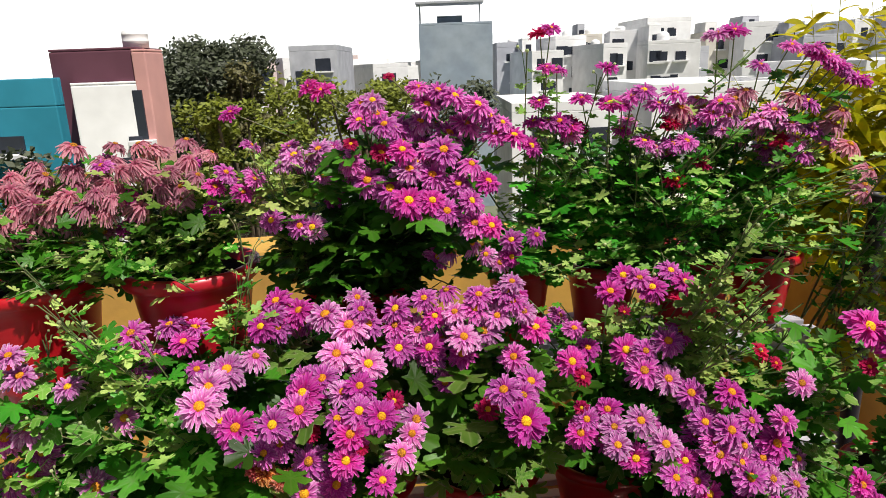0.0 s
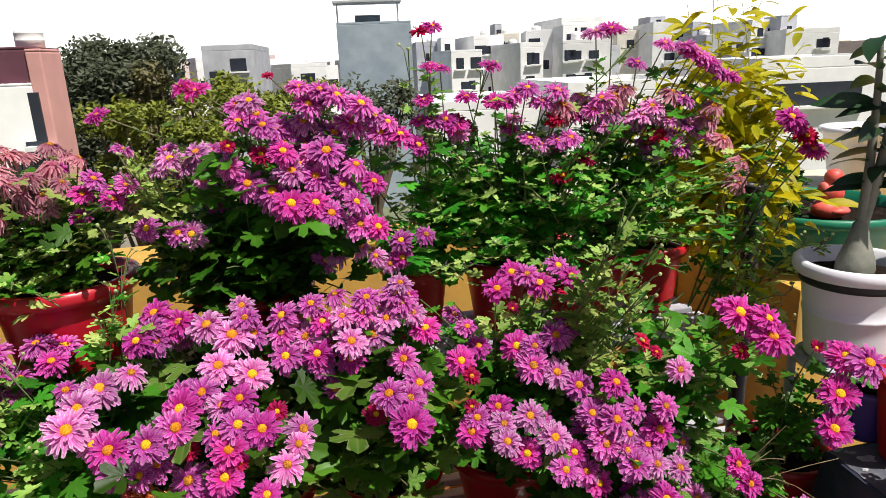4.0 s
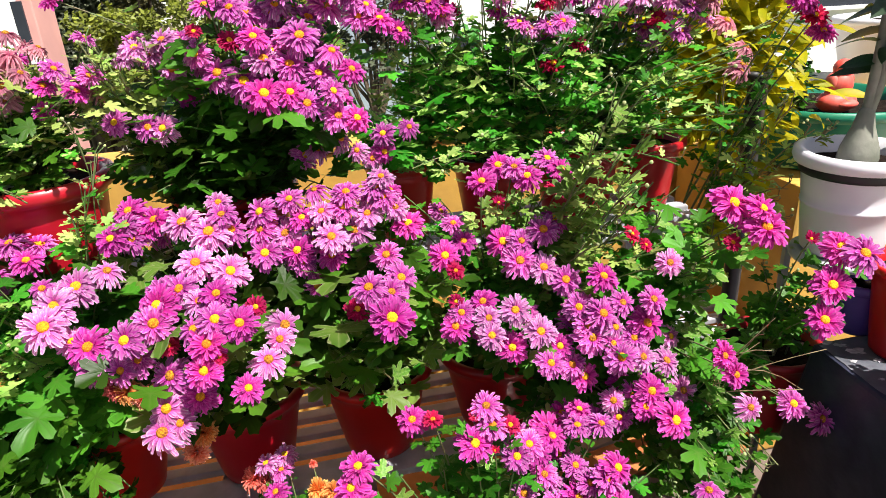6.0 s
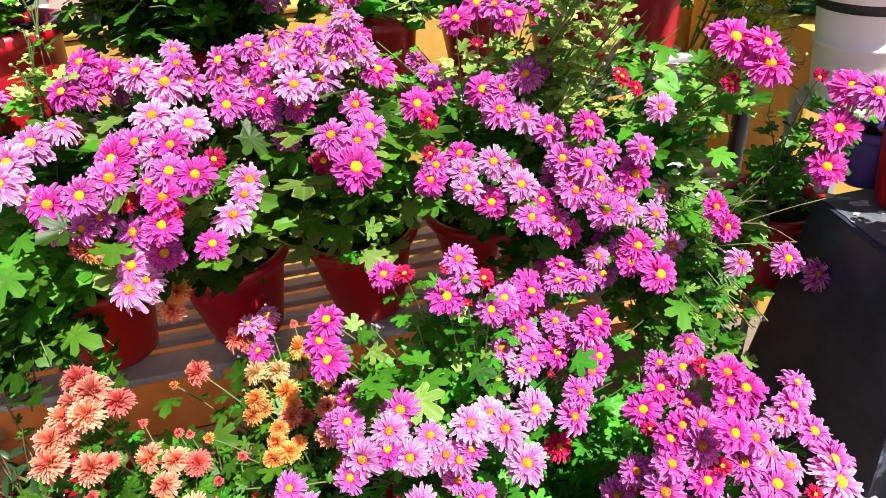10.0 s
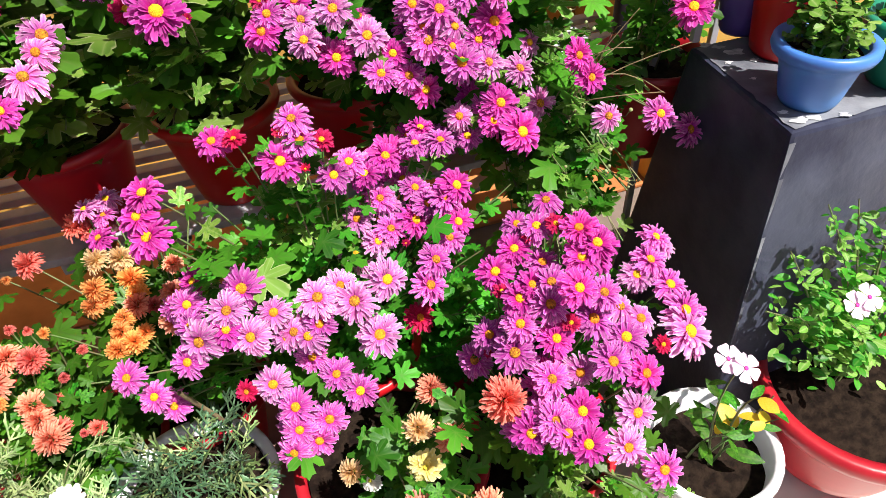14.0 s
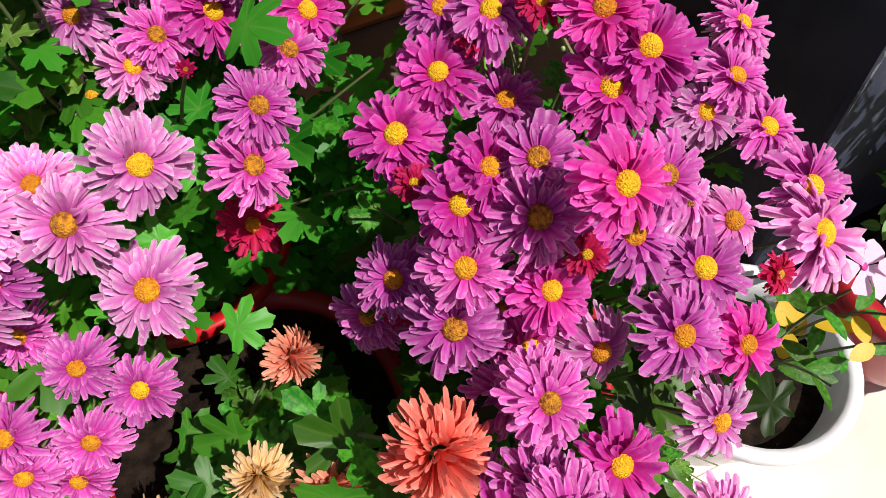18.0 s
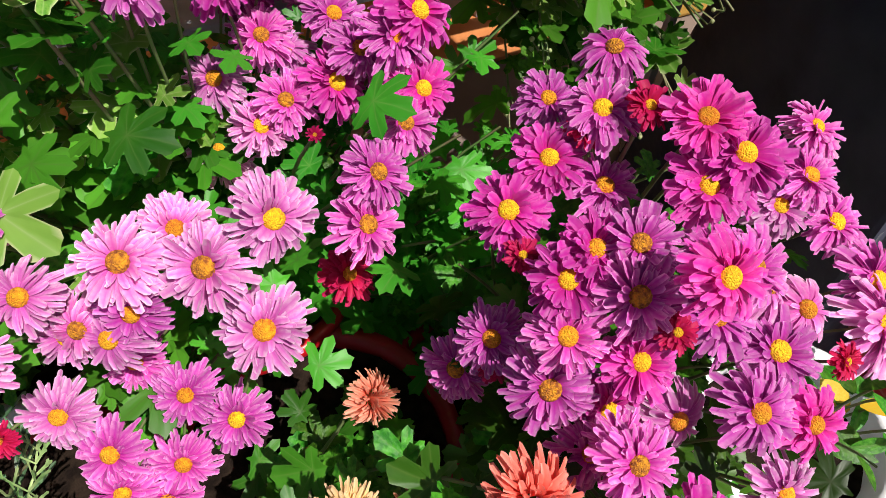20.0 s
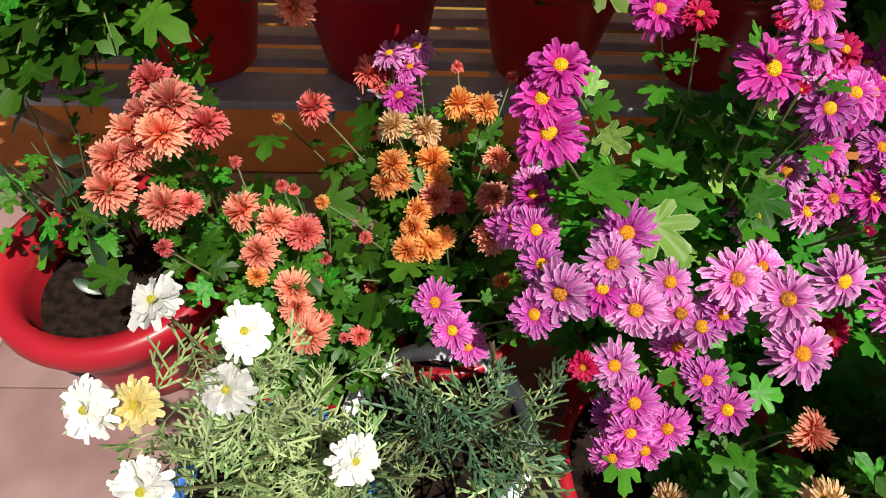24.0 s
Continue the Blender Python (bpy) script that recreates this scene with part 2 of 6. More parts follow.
def lathe(name, profile, material, n=40, wobble=0.0):
    """Turn a profile of (radius, height) round the z axis."""
    vs, fs = [], []
    for r, z in profile:
        for i in range(n):
            a = 2 * math.pi * i / n
            k = 1 + wobble * math.sin(2 * a + 1.0)
            vs.append((r * k * math.cos(a), r * k * math.sin(a), z))
    for j in range(len(profile) - 1):
        for i in range(n):
            a, b = j * n + i, j * n + (i + 1) % n
            fs.append((a, b, b + n, a + n))
    return mesh_of(name, vs, fs, material)


def tube(vs, fs, pts, r0, r1, n=5):
    """Add a tapered tube along pts to the vertex and face lists."""
    start = len(vs)
    m = len(pts)
    for k, p in enumerate(pts):
        p = Vector(p)
        d = (Vector(pts[min(k + 1, m - 1)]) - Vector(pts[max(k - 1, 0)])).normalized()
        u = d.orthogonal().normalized()
        w = d.cross(u)
        r = r0 + (r1 - r0) * k / (m - 1)
        for i in range(n):
            a = 2 * math.pi * i / n
            vs.append(tuple(p + (u * math.cos(a) + w * math.sin(a)) * r))
    for k in range(m - 1):
        for i in range(n):
            a, b = start + k * n + i, start + k * n + (i + 1) % n
            fs.append((a, b, b + n, a + n))


def facing(at, normal, spin=0.0, scale=1.0):
    q = Vector(normal).to_track_quat("Z", "Y")
    return Matrix.Translation(at) @ q.to_matrix().to_4x4() @ pose(0, 0, 0, 0, 0, spin) @ Matrix.Scale(scale, 4)


# ---- flower heads: unit radius 1 ----
def petals_mesh(name, material, layers, seed, width=0.17, rows=4, blunt=1.0):
    """layers: (count, length, rise at base, droop towards the tip, start radius)."""
    rg = random.Random(seed)
    vs, fs, along, across = [], [], [], []
    for count, length, rise, droop, r0 in layers:
        off = rg.random() * 6.28
        for i in range(count):
            a = off + 2 * math.pi * (i + rg.uniform(-0.25, 0.25)) / count
            ln = length * rg.uniform(0.80, 1.10)
            ri, dr = rise + rg.uniform(-0.12, 0.12), droop + rg.uniform(-0.2, 0.2)
            tw, side = rg.uniform(-0.3, 0.3), rg.uniform(-0.17, 0.17)
            w = width * rg.uniform(0.6, 1.2)
            ca, sa = math.cos(a), math.sin(a)
            s = len(vs)
            for k in range(rows):
                t = k / (rows - 1)
                rr = r0 + (ln - r0) * t
                h = ri * t - dr * t * t
                wk = w * (0.50, 0.80, 1.05, blunt * 0.80)[k] if rows == 4 else w * (1 - 0.5 * abs(t - 0.5))
                for c in (-1, 0, 1):
                    lat = c * wk * 0.5 + side * t * t
                    vs.append((rr * ca - lat * sa, rr * sa + lat * ca, h + (0.03 if c else -0.022) * (0.4 + t) + tw * c * wk))
                    along.append(t)
                    across.append((0.10 + 0.72 * t * t) if c else 0.10 * t)
            # rounded tip
            t_h = ri - dr
            vs.append(((ln * 1.04) * ca - side * sa, (ln * 1.04) * sa + side * ca, t_h * 1.02))
            along.append(1.0)
            across.append(0.62)
            for k in range(rows - 1):
                for c in range(2):
                    q = s + k * 3 + c
                    fs.append((q, q + 1, q + 4, q + 3))
            e = s + (rows - 1) * 3
            fs.append((e, e + 1, s + rows * 3))
            fs.append((e + 1, e + 2, s + rows * 3))
    return mesh_of(name, vs, fs, material, attrs={"along": along, "across": across})


def disc_mesh(name, material, r=0.24, h=0.12):
    prof = [(0.0005, h), (r * 0.35, h * 0.97), (r * 0.7, h * 0.75), (r * 0.95, h * 0.35), (r, 0.0), (r * 0.6, -0.06)]
    return lathe(name, prof, material, 14)


OPEN = [(30, 1.0, 0.16, 0.30, 0.18), (28, 0.92, 0.26, 0.28, 0.17), (24, 0.78, 0.34, 0.22, 0.17), (16, 0.56, 0.40, 0.14, 0.17)]
FLAT = [(30, 1.0, 0.10, 0.42, 0.18), (28, 0.92, 0.20, 0.36, 0.17), (22, 0.78, 0.30, 0.26, 0.17), (14, 0.54, 0.36, 0.16, 0.17)]
DROOP = [(24, 0.98, 0.05, 0.74, 0.18), (22, 0.90, 0.16, 0.54, 0.17), (14, 0.72, 0.24, 0.34, 0.17)]
CUP = [(17, 0.80, 0.50, 0.10, 0.14), (13, 0.66, 0.60, 0.06, 0.12)]
BALL = [(34, 1.0, 0.02, 0.42, 0.40), (34, 0.97, 0.24, 0.44, 0.36), (32, 0.90, 0.48, 0.44, 0.32), (28, 0.78, 0.68, 0.40, 0.26), (24, 0.64, 0.82, 0.32, 0.18), (18, 0.46, 0.92, 0.20, 0.10), (11, 0.27, 0.97, 0.06, 0.04)]
DOUBLE = [(22, 1.0, 0.06, 0.26, 0.12), (20, 0.90, 0.16, 0.24, 0.12), (16, 0.72, 0.26, 0.18, 0.11), (11, 0.48, 0.34, 0.10, 0.10)]
WILT = [(26, 0.95, 0.16, 1.10, 0.14), (24, 0.86, 0.34, 1.00, 0.13), (18, 0.72, 0.52, 0.80, 0.11), (12, 0.46, 0.62, 0.44, 0.05)]
FORM = {"open": OPEN, "flat": FLAT, "droop": DROOP, "cup": CUP}
HEADS = {}


def head(kind, form):
    """Petal and disc meshes of one kind and form, made once; two variants."""
    key = (kind, form)
    if key not in HEADS:
        if form == "ball":
            HEADS[key] = ([petals_mesh("petals", PETAL[kind], BALL, 11 + i, 0.145, 4, 1.0) for i in range(3)], None)
        elif form == "wilt":
            HEADS[key] = ([petals_mesh("petals", PETAL[kind], WILT, 71 + i, 0.14) for i in range(3)], None)
        elif form == "double":
            HEADS[key] = ([petals_mesh("petals", PETAL[kind], DOUBLE, 31 + i, 0.30, 4, 1.0) for i in range(2)], [disc_mesh("disc", DISC_PALE, 0.15, 0.22)])
        else:
            old = form == "droop"
            HEADS[key] = ([petals_mesh("petals", PETAL[kind], FORM[form], 51 + i + 7 * len(form), 0.22 if kind in ("magenta", "crimson") else 0.19) for i in range(3)],
                          [disc_mesh("disc", m, 0.26 if form != "cup" else 0.22, 0.20) for m in ((DISC_OLD,) if kind == "faded" else (DISC_OLD, DISC, DISC) if old else (DISC_GOLD, DISC_GOLD, DISC) if kind in ("magenta", "crimson") else (DISC, DISC_GOLD, DISC_OLD, DISC))])
    return HEADS[key]


BUD = lathe("bud", [(0.001, -0.5), (0.3, -0.42), (0.48, -0.1), (0.46, 0.2), (0.25, 0.42), (0.001, 0.48)], LEAF_PALE, 8)


# ---- leaves: unit length 1 along +y, lying in the xy plane, facing +z ----
def lobed_leaf(name, material, seed, curl=0.25, fold=0.15, broad=0.44):
    """A chrysanthemum leaf: a stalk, a broad tip lobe and two pairs of rounded, blunt-toothed side lobes parted by bays, veins to the lobe tips."""
    rg = random.Random(seed)
    k = broad / 0.44
    side = [(-72, 0.20, 0.0)]
    for mid_angle, reach, half in ((-14, 0.44, 19), (36, 0.56, 18)):
        reach *= rg.uniform(0.9, 1.08)
        side += [(mid_angle - half, reach * 0.62, 0.0), (mid_angle - half * 0.72, reach * 0.90, 0.0), (mid_angle - half * 0.3, reach * 0.93, 0.25), (mid_angle, reach * 1.03, 0.9),
                 (mid_angle + half * 0.35, reach * 0.93, 0.25), (mid_angle + half * 0.75, reach * 0.86, 0.0), (mid_angle + half * 1.3, reach * 0.52, 0.0)]
    side += [(66, 0.40, 0.0), (70, 0.56, 0.0), (76, 0.60, 0.0), (82, 0.60, 0.25)]
    ring = [(a, r, ve) for a, r, ve in side] + [(90, 0.66, 0.9)] + [(180 - a, r * rg.uniform(0.94, 1.06), ve) for a, r, ve in reversed(side)] + [(268, 0.30, 0.3), (272, 0.30, 0.3)]
    n = len(ring)

    def lift(x, y):
        return fold * abs(x) - curl * (y - 0.34) ** 2 * (1.0 if y > 0.34 else 0.3) - 0.9 * curl * x * x
    vs, vein = [(0.0, 0.34, -0.015)], [1.0]
    for share in (0.5, 1.0):
        for a, r, ve in ring:
            x, y = share * r * math.cos(radians(a)) * k, 0.34 + share * r * math.sin(radians(a))
            vs.append((x, y, lift(x, y) + rg.uniform(-0.014, 0.014) * share))
            vein.append(max(0.42, ve * 1.05) if share < 1 else ve)
    fs = []
    for q in range(n):
        r = (q + 1) % n
        fs.append((0, 1 + q, 1 + r))
        fs.append((1 + q, 1 + n + q, 1 + n + r, 1 + r))
    return mesh_of(name, vs, fs, material, attrs={"vein": vein})


def oval_leaf(name, material, width=0.22, curl=0.2, fold=0.25):
    vs, fs = [], []
    n = 7
    for k in range(n):
        t = k / (n - 1)
        w = width * math.sin(math.pi * min(0.985, 0.05 + 0.95 * t)) ** 0.7 * (1 if k < n - 1 else 0.2)
        z = -curl * t * t
        vs += [(-w, t, z + fold * w), (0, t, z), (w, t, z + fold * w)]
    for k in range(n - 1):
        for c in range(2):
            q = 3 * k + c
            fs.append((q, q + 1, q + 4, q + 3))
    return mesh_of(name, vs, fs, material, attrs={"vein": [v for _ in range(n) for v in (0.1, 1.0, 0.1)]})


def feather_leaf(name, material, seed):
    """A finely divided arching leaf: a thin midrib, narrow side lobes, each forked into slender blunt fingers."""
    rg = random.Random(seed)
    vs, fs = [], []

    def blade(a, b, w0, w1):
        a, b = Vector(a), Vector(b)
        d = (b - a).normalized()
        s = Vector((d.y, -d.x, 0)).normalized()
        k = len(vs)
        c = a.lerp(b, 0.8)
        up = Vector((0, 0, 0.004))
        vs.extend([tuple(a - s * w0), tuple(a + up), tuple(a + s * w0), tuple(c - s * w1), tuple(c + up), tuple(c + s * w1), tuple(b)])
        fs.extend([(k, k + 1, k + 4, k + 3), (k + 1, k + 2, k + 5, k + 4), (k + 3, k + 4, k + 6), (k + 4, k + 5, k + 6)])
    prev = Vector((0, 0, 0))
    for i in range(7):
        t = (i + 1) / 7
        cur = Vector((prev.x + rg.uniform(-0.03, 0.03), t * 0.92, 0.12 * t - 0.36 * t * t + rg.uniform(-0.02, 0.02)))
        blade(prev, cur, 0.016, 0.014)
        ln = (0.36 * math.sin(math.pi * (0.06 + 0.78 * t)) + 0.05)
        for side in (-1, 1):
            if i == 0 or rg.random() < 0.12:
                continue
            reach = ln * rg.uniform(0.6, 1.25)
            d = Vector((side * rg.uniform(0.5, 1.0), rg.uniform(0.4, 1.2), rg.uniform(-0.5, 0.6))).normalized()
            blade(cur, cur + d * reach, 0.013, 0.019)
            for f in (0.45, 0.78):
                o = cur + d * reach * f
                for sd in (-1, 1):
                    if rg.random() < 0.2:
                        continue
                    dd = Vector((d.x * 0.7 + sd * rg.uniform(0.35, 0.7), d.y + 0.25, d.z + rg.uniform(-0.4, 0.5))).normalized()
                    blade(o, o + dd * reach * rg.uniform(0.3, 0.6), 0.012, 0.018)
        prev = cur
    blade(prev, prev + Vector((0, 0.10, -0.06)), 0.018, 0.024)
    return mesh_of(name, vs, fs, material, smooth=False)


LEAVES = [lobed_leaf("leaf", LEAF, s, c, f) for s, c, f in ((1, 0.2, 0.25), (2, 0.4, 0.1), (3, 0.1, 0.4), (4, 0.55, 0.2))]
LEAVES_PALE = [lobed_leaf("leaf", LEAF_PALE, s, c, f) for s, c, f in ((5, 0.2, 0.3), (6, 0.45, 0.15), (8, 0.1, 0.2))]
LEAVES_SHOOT = [lobed_leaf("leaf", LEAF_SHOOT, s, c, f, 0.25) for s, c, f in ((12, 0.15, 0.3), (13, 0.35, 0.15), (14, -0.1, 0.3))]
LEAVES_LIME = [oval_leaf("leaf", LEAF_LIME, 0.15, 0.3, 0.3), oval_leaf("leaf", LEAF_LIME, 0.12, 0.5, 0.2)]
LEAVES_DARK = [oval_leaf("leaf", LEAF_DARK, 0.20, 0.2, 0.3), oval_leaf("leaf", LEAF_DARK, 0.17, 0.45, 0.2)]
LEAVES_SMALL = [oval_leaf("leaf", LEAF, 0.30, 0.2, 0.25), oval_leaf("leaf", LEAF_PALE, 0.32, 0.3, 0.2)]
LEAVES_FEATHER = [feather_leaf("leaf", LEAF_GREY, s) for s in (1, 2, 3)]
LEAVES_FROND = [feather_leaf("leaf", LEAF_FROND, s) for s in (4, 5, 6)]
LEAVES_YELLOW = [oval_leaf("leaf", LEAF_YELLOW, 0.30, 0.15, 0.1)]


def bez(a, b, c, t):
    return a * (1 - t) ** 2 + b * 2 * t * (1 - t) + c * t * t


def leaf_pose(at, d, size, rg):
    """The pose of a leaf at that place, growing along d, its face turned to the sky."""
    up = Vector((rg.uniform(-0.6, 0.6), rg.uniform(-0.9, 0.3), 1.0))
    x = d.cross(up).normalized()
    z = x.cross(d).normalized()
    return Matrix(((x.x, d.x, z.x, at.x), (x.y, d.y, z.y, at.y), (x.z, d.z, z.z, at.z), (0, 0, 0, 1))) @ Matrix.Scale(size, 4)


SHAPES = {}


def joined(name, items):
    """Many leaves, (mesh, pose), as one mesh."""
    vs, fs, count = [], [], 0
    mats = []
    mi, veins = [], []
    for me, m in items:
        if me.name not in SHAPES:
            at = me.attributes.get("vein")
            SHAPES[me.name] = (np.array([v.co for v in me.vertices]), [tuple(p.vertices) for p in me.polygons], [d.value for d in at.data] if at else [0.0] * len(me.vertices))
        co, polys, vein = SHAPES[me.name]
        veins += vein
        mm = np.array(m)
        vs.append(co @ mm[:3, :3].T + mm[:3, 3])
        fs += [tuple(i + count for i in p) for p in polys]
        if me.materials[0] not in mats:
            mats.append(me.materials[0])
        mi += [mats.index(me.materials[0])] * len(polys)
        count += len(co)
    res = mesh_of(name, np.concatenate(vs).tolist(), fs, mats[0], attrs={"vein": veins})
    for m in mats[1:]:
        res.materials.append(m)
    res.polygons.foreach_set("material_index", mi)
    return res


def plant(name, root, heads, label, group="", tips=(), leaves=LEAVES, leaf_size=0.055, per_stem=7, seed=1, extra=0, lean=(0, -0.45, 0.75),
          category="flowering plant", low=0.2, bend=0.5, droop=0.0, stem_mat=STEM, rise=1.0, spread=0.03, single=66, wide=0.065, buds=0, thick=0.0026, high=0.86):
    """A bushy plant rooted at root. heads: (place, kind, form, diameter); tips: ends of shoots that bear no flower.
    Every head or tip has its stem, and leaves stand along it; extra leaves fill the heart."""
    rg = random.Random(seed)
    top = thing(name, root, label, category, group)
    o = Vector(root)
    ends = [(Vector(h[0]), h) for h in heads] + [(Vector(p), None) for p in tips]
    items = []
    curves = []
    for p, h in ends:
        vs, fs = [], []
        base = o + Vector((rg.uniform(-spread, spread), rg.uniform(-spread, spread), -0.01))
        ctrl = base.lerp(p, 0.45) + Vector((rg.uniform(-0.03, 0.03), rg.uniform(-0.03, 0.03), bend * 0.12 * rise))
        curves.append((base, ctrl, p))
        ln = (p - base).length
        tube(vs, fs, [bez(base, ctrl, p, k / 7) for k in range(8)], thick, thick * 0.5, 4)
        part("stem", mesh_of("stem", vs, fs, stem_mat), top)
        if h:
            out = (p - (o + Vector((0, 0, 0.25)))).normalized()
            nrm = Vector(lean) + out * 0.5 + Vector((rg.uniform(-0.3, 0.35), rg.uniform(-0.3, 0.25), rg.uniform(-0.15, 0.3)))
            kinds, disc = head(h[1], h[2])
            f = part("flower", rg.choice(kinds), top, facing(p, nrm, rg.uniform(0, 360), h[3] / 2))
            if disc:
                d = new("disc", rg.choice(disc))
                d.parent = f
        elif buds:
            for _ in range(buds):
                e = p + Vector((rg.uniform(-0.025, 0.025), rg.uniform(-0.025, 0.025), rg.uniform(0.0, 0.03)))
                vs, fs = [], []
                tube(vs, fs, [bez(base, ctrl, p, 0.9), p.lerp(e, 0.5), e], 0.0012, 0.0009, 4)
                part("stem", mesh_of("stem", vs, fs, stem_mat), top)
                part("bud", BUD, top, facing(e, (rg.uniform(-0.3, 0.3), rg.uniform(-0.3, 0.3), 1), 0, rg.uniform(0.0045, 0.008)))
        n = max(3, round(per_stem * ln / 0.35))
        for k in range(n):
            t = low + ((high if h else 0.97) - low) * (k + rg.random()) / n
            q = bez(base, ctrl, p, t)
            a = rg.uniform(0, 6.283)
            d = Vector((math.cos(a), math.sin(a) - 0.3, rg.uniform(-0.1, 0.7) - droop)).normalized()
            items.append((rg.choice(leaves), leaf_pose(q + d * 0.004, d, leaf_size * rg.uniform(0.65, 1.15) * (1.15 - 0.55 * t), rg)))
    rg.shuffle(items)
    fill = items[single:]
    for me, m in items[:single]:
        part("leaf", me, top, m)
    for k in range(extra):
        base, ctrl, p = rg.choice(curves)
        t = rg.uniform(0.15, 0.86)
        q = bez(base, ctrl, p, t) + Vector((rg.uniform(-wide, wide), rg.uniform(-wide, wide), rg.uniform(-0.05, 0.03)))
        a = rg.uniform(0, 6.283)
        d = Vector((math.cos(a), math.sin(a) - 0.35, rg.uniform(-0.4, 0.5) - droop)).normalized()
        fill.append((rg.choice(leaves), leaf_pose(q, d, leaf_size * rg.uniform(0.75, 1.2), rg)))
    if fill:
        part("foliage", joined("foliage", fill), top, kind="stuff")
    return top


# ---- large structure: terrace floor, parapet, rack ----
RA = radians(6.4)


def rk(u, v, z):
    """A place by the rack: u along its front edge, v towards its back."""
    return Vector((-0.35 + u * math.cos(RA) - v * math.sin(RA), 1.14 + u * math.sin(RA) + v * math.cos(RA), z))


RROT = Matrix.Rotation(RA, 4, "Z")


def rk_box(name, u0, u1, v0, v1, z0, z1, material, parent, bevel=0.004, label=""):
    c = rk((u0 + u1) / 2, (v0 + v1) / 2, (z0 + z1) / 2)
    return part(name, box_mesh(name, (u1 - u0, v1 - v0, z1 - z0), material, bevel), parent, Matrix.Translation(c) @ RROT, label)


floor = thing("floor", (0, 0, 0), "glossy floor tiles of the roof terrace, coloured rose-brown for their shaded side", "floor", kind="structure")
part("bed", box_mesh("bed", (8.2, 6.2, 0.2), GROUT, 0), floor, Matrix.Translation(rk(0.05, -1.95, -0.104)) @ RROT)
WHITE_BED = mat("pale_grout", (0.62, 0.58, 0.53), 0.8, vary=0.1)
slab = thing("floor_slab", (0, 0, 0), "sunlit side of the same floor, coloured as pale cream slabs", "floor", kind="structure")
part("bed", box_mesh("bed", (3.0, 3.6, 0.008), WHITE_BED, 0), slab, Matrix.Translation(rk(2.455, -2.25, -0.0005)) @ RROT)
strip = thing("floor_strip", (0, 0, 0), "terracotta-painted floor strip under the plant rack", "floor", kind="structure")
part("strip", box_mesh("strip", (3.4, 0.9, 0.012), TERRA, 0.003), strip, Matrix.Translation(rk(0.2, 0.70, 0.004)) @ RROT)

parapet = thing("wall_parapet", (0, 0, 0), "ochre-painted parapet wall with a cream ledge", "wall", kind="structure")
rk_box("wall", -3.6, 4.4, 0.84, 1.02, -0.1, 0.93, OCHRE, parapet)
rk_box("coping", -3.6, 1.25, 0.83, 1.04, 0.933, 0.96, OCHRE, parapet, 0.012)
rk_box("ledge", 1.253, 4.4, 0.82, 1.22, 0.933, 0.985, CREAM, parapet, 0.012)
plinth = thing("plinth", rk(2.1, 0.5, 0), "ochre-painted masonry plinth at the foot of the parapet", "plinth", kind="structure")
rk_box("block", 1.58, 2.7, 0.24, 0.815, 0, 0.865, OCHRE, plinth, 0.01)

rack = thing("plant_rack", rk(0, 0, 0), "stepped white painted steel plant rack with slatted shelves", "plant rack")
U0, U1, U2 = -1.7, 1.27, 1.55
rk_box("slat", U0, U2, 0.0, 0.078, 0.402, 0.42, STEEL, rack)
for i in range(8):
    v = 0.112 + 0.066 * i
    rk_box("slat", U0, U2, v, v + 0.034, 0.402, 0.42, STEEL, rack)
for i in range(5):
    v = 0.13 + 0.064 * i
    rk_box("slat", U0, U1, v, v + 0.036, 0.832, 0.85, STEEL, rack)
for u in (-1.4, -0.98, -0.62, -0.28, 0.06, 0.42, 0.78, 1.14):
    rk_box("cross_bar", u, u + 0.022, 0.004, 0.60, 0.374, 0.400, STEEL, rack)
    rk_box("cross_bar", u, u + 0.022, 0.14, 0.42, 0.804, 0.830, STEEL, rack)
for u in (-0.98, 0.42, 1.2):
    rk_box("post", u - 0.03, u - 0.004, 0.39, 0.41, 0.0, 0.804, STEEL, rack)
    rk_box("post", u - 0.03, u - 0.004, 0.58, 0.60, 0.0, 0.374, STEEL, rack)
for u in (-0.47, 0.3, 1.1):
    vs, fs = [], []
    tube(vs, fs, [rk(u, 0.02, 0.40), rk(u - 0.09, 0.20, 0.2), rk(u - 0.18, 0.38, 0.0)], 0.02, 0.02, 4)
    part("leg", mesh_of("leg", vs, fs, STEEL, False), rack)

# ---- black pier at the side ----
pier = thing("pier", (1.2, 0.95, 0), "black-painted tapered concrete pier with whitewash stains", "pier", kind="structure")
bm = bmesh.new()
low_ring = [(0.885, 0.66), (1.62, 0.74), (1.62, 1.30), (0.89, 1.17)]
top_ring = [(0.935, 0.775), (1.50, 0.84), (1.50, 1.14), (0.925, 1.065)]
lo = [bm.verts.new((x, y, 0.0)) for x, y in low_ring]
hi = [bm.verts.new((x, y, 0.72)) for x, y in top_ring]
bm.faces.new(lo[::-1]), bm.faces.new(hi)
for i in range(4):
    bm.faces.new((lo[i], lo[(i + 1) % 4], hi[(i + 1) % 4], hi[i]))
bmesh.ops.bevel(bm, geom=bm.edges[:], offset=0.008, segments=2, affect="EDGES", profile=0.6)
me = bpy.data.meshes.new("pier")
bm.to_mesh(me)
bm.free()
me.materials.append(PIER)
part("block", me, pier)
WORN_LIT = mat("worn_lit_grey_paint", (0.085, 0.090, 0.115), 0.55, second=(0.20, 0.21, 0.24), scale=9, vary=0.4, bump=0.5, bscale=60)
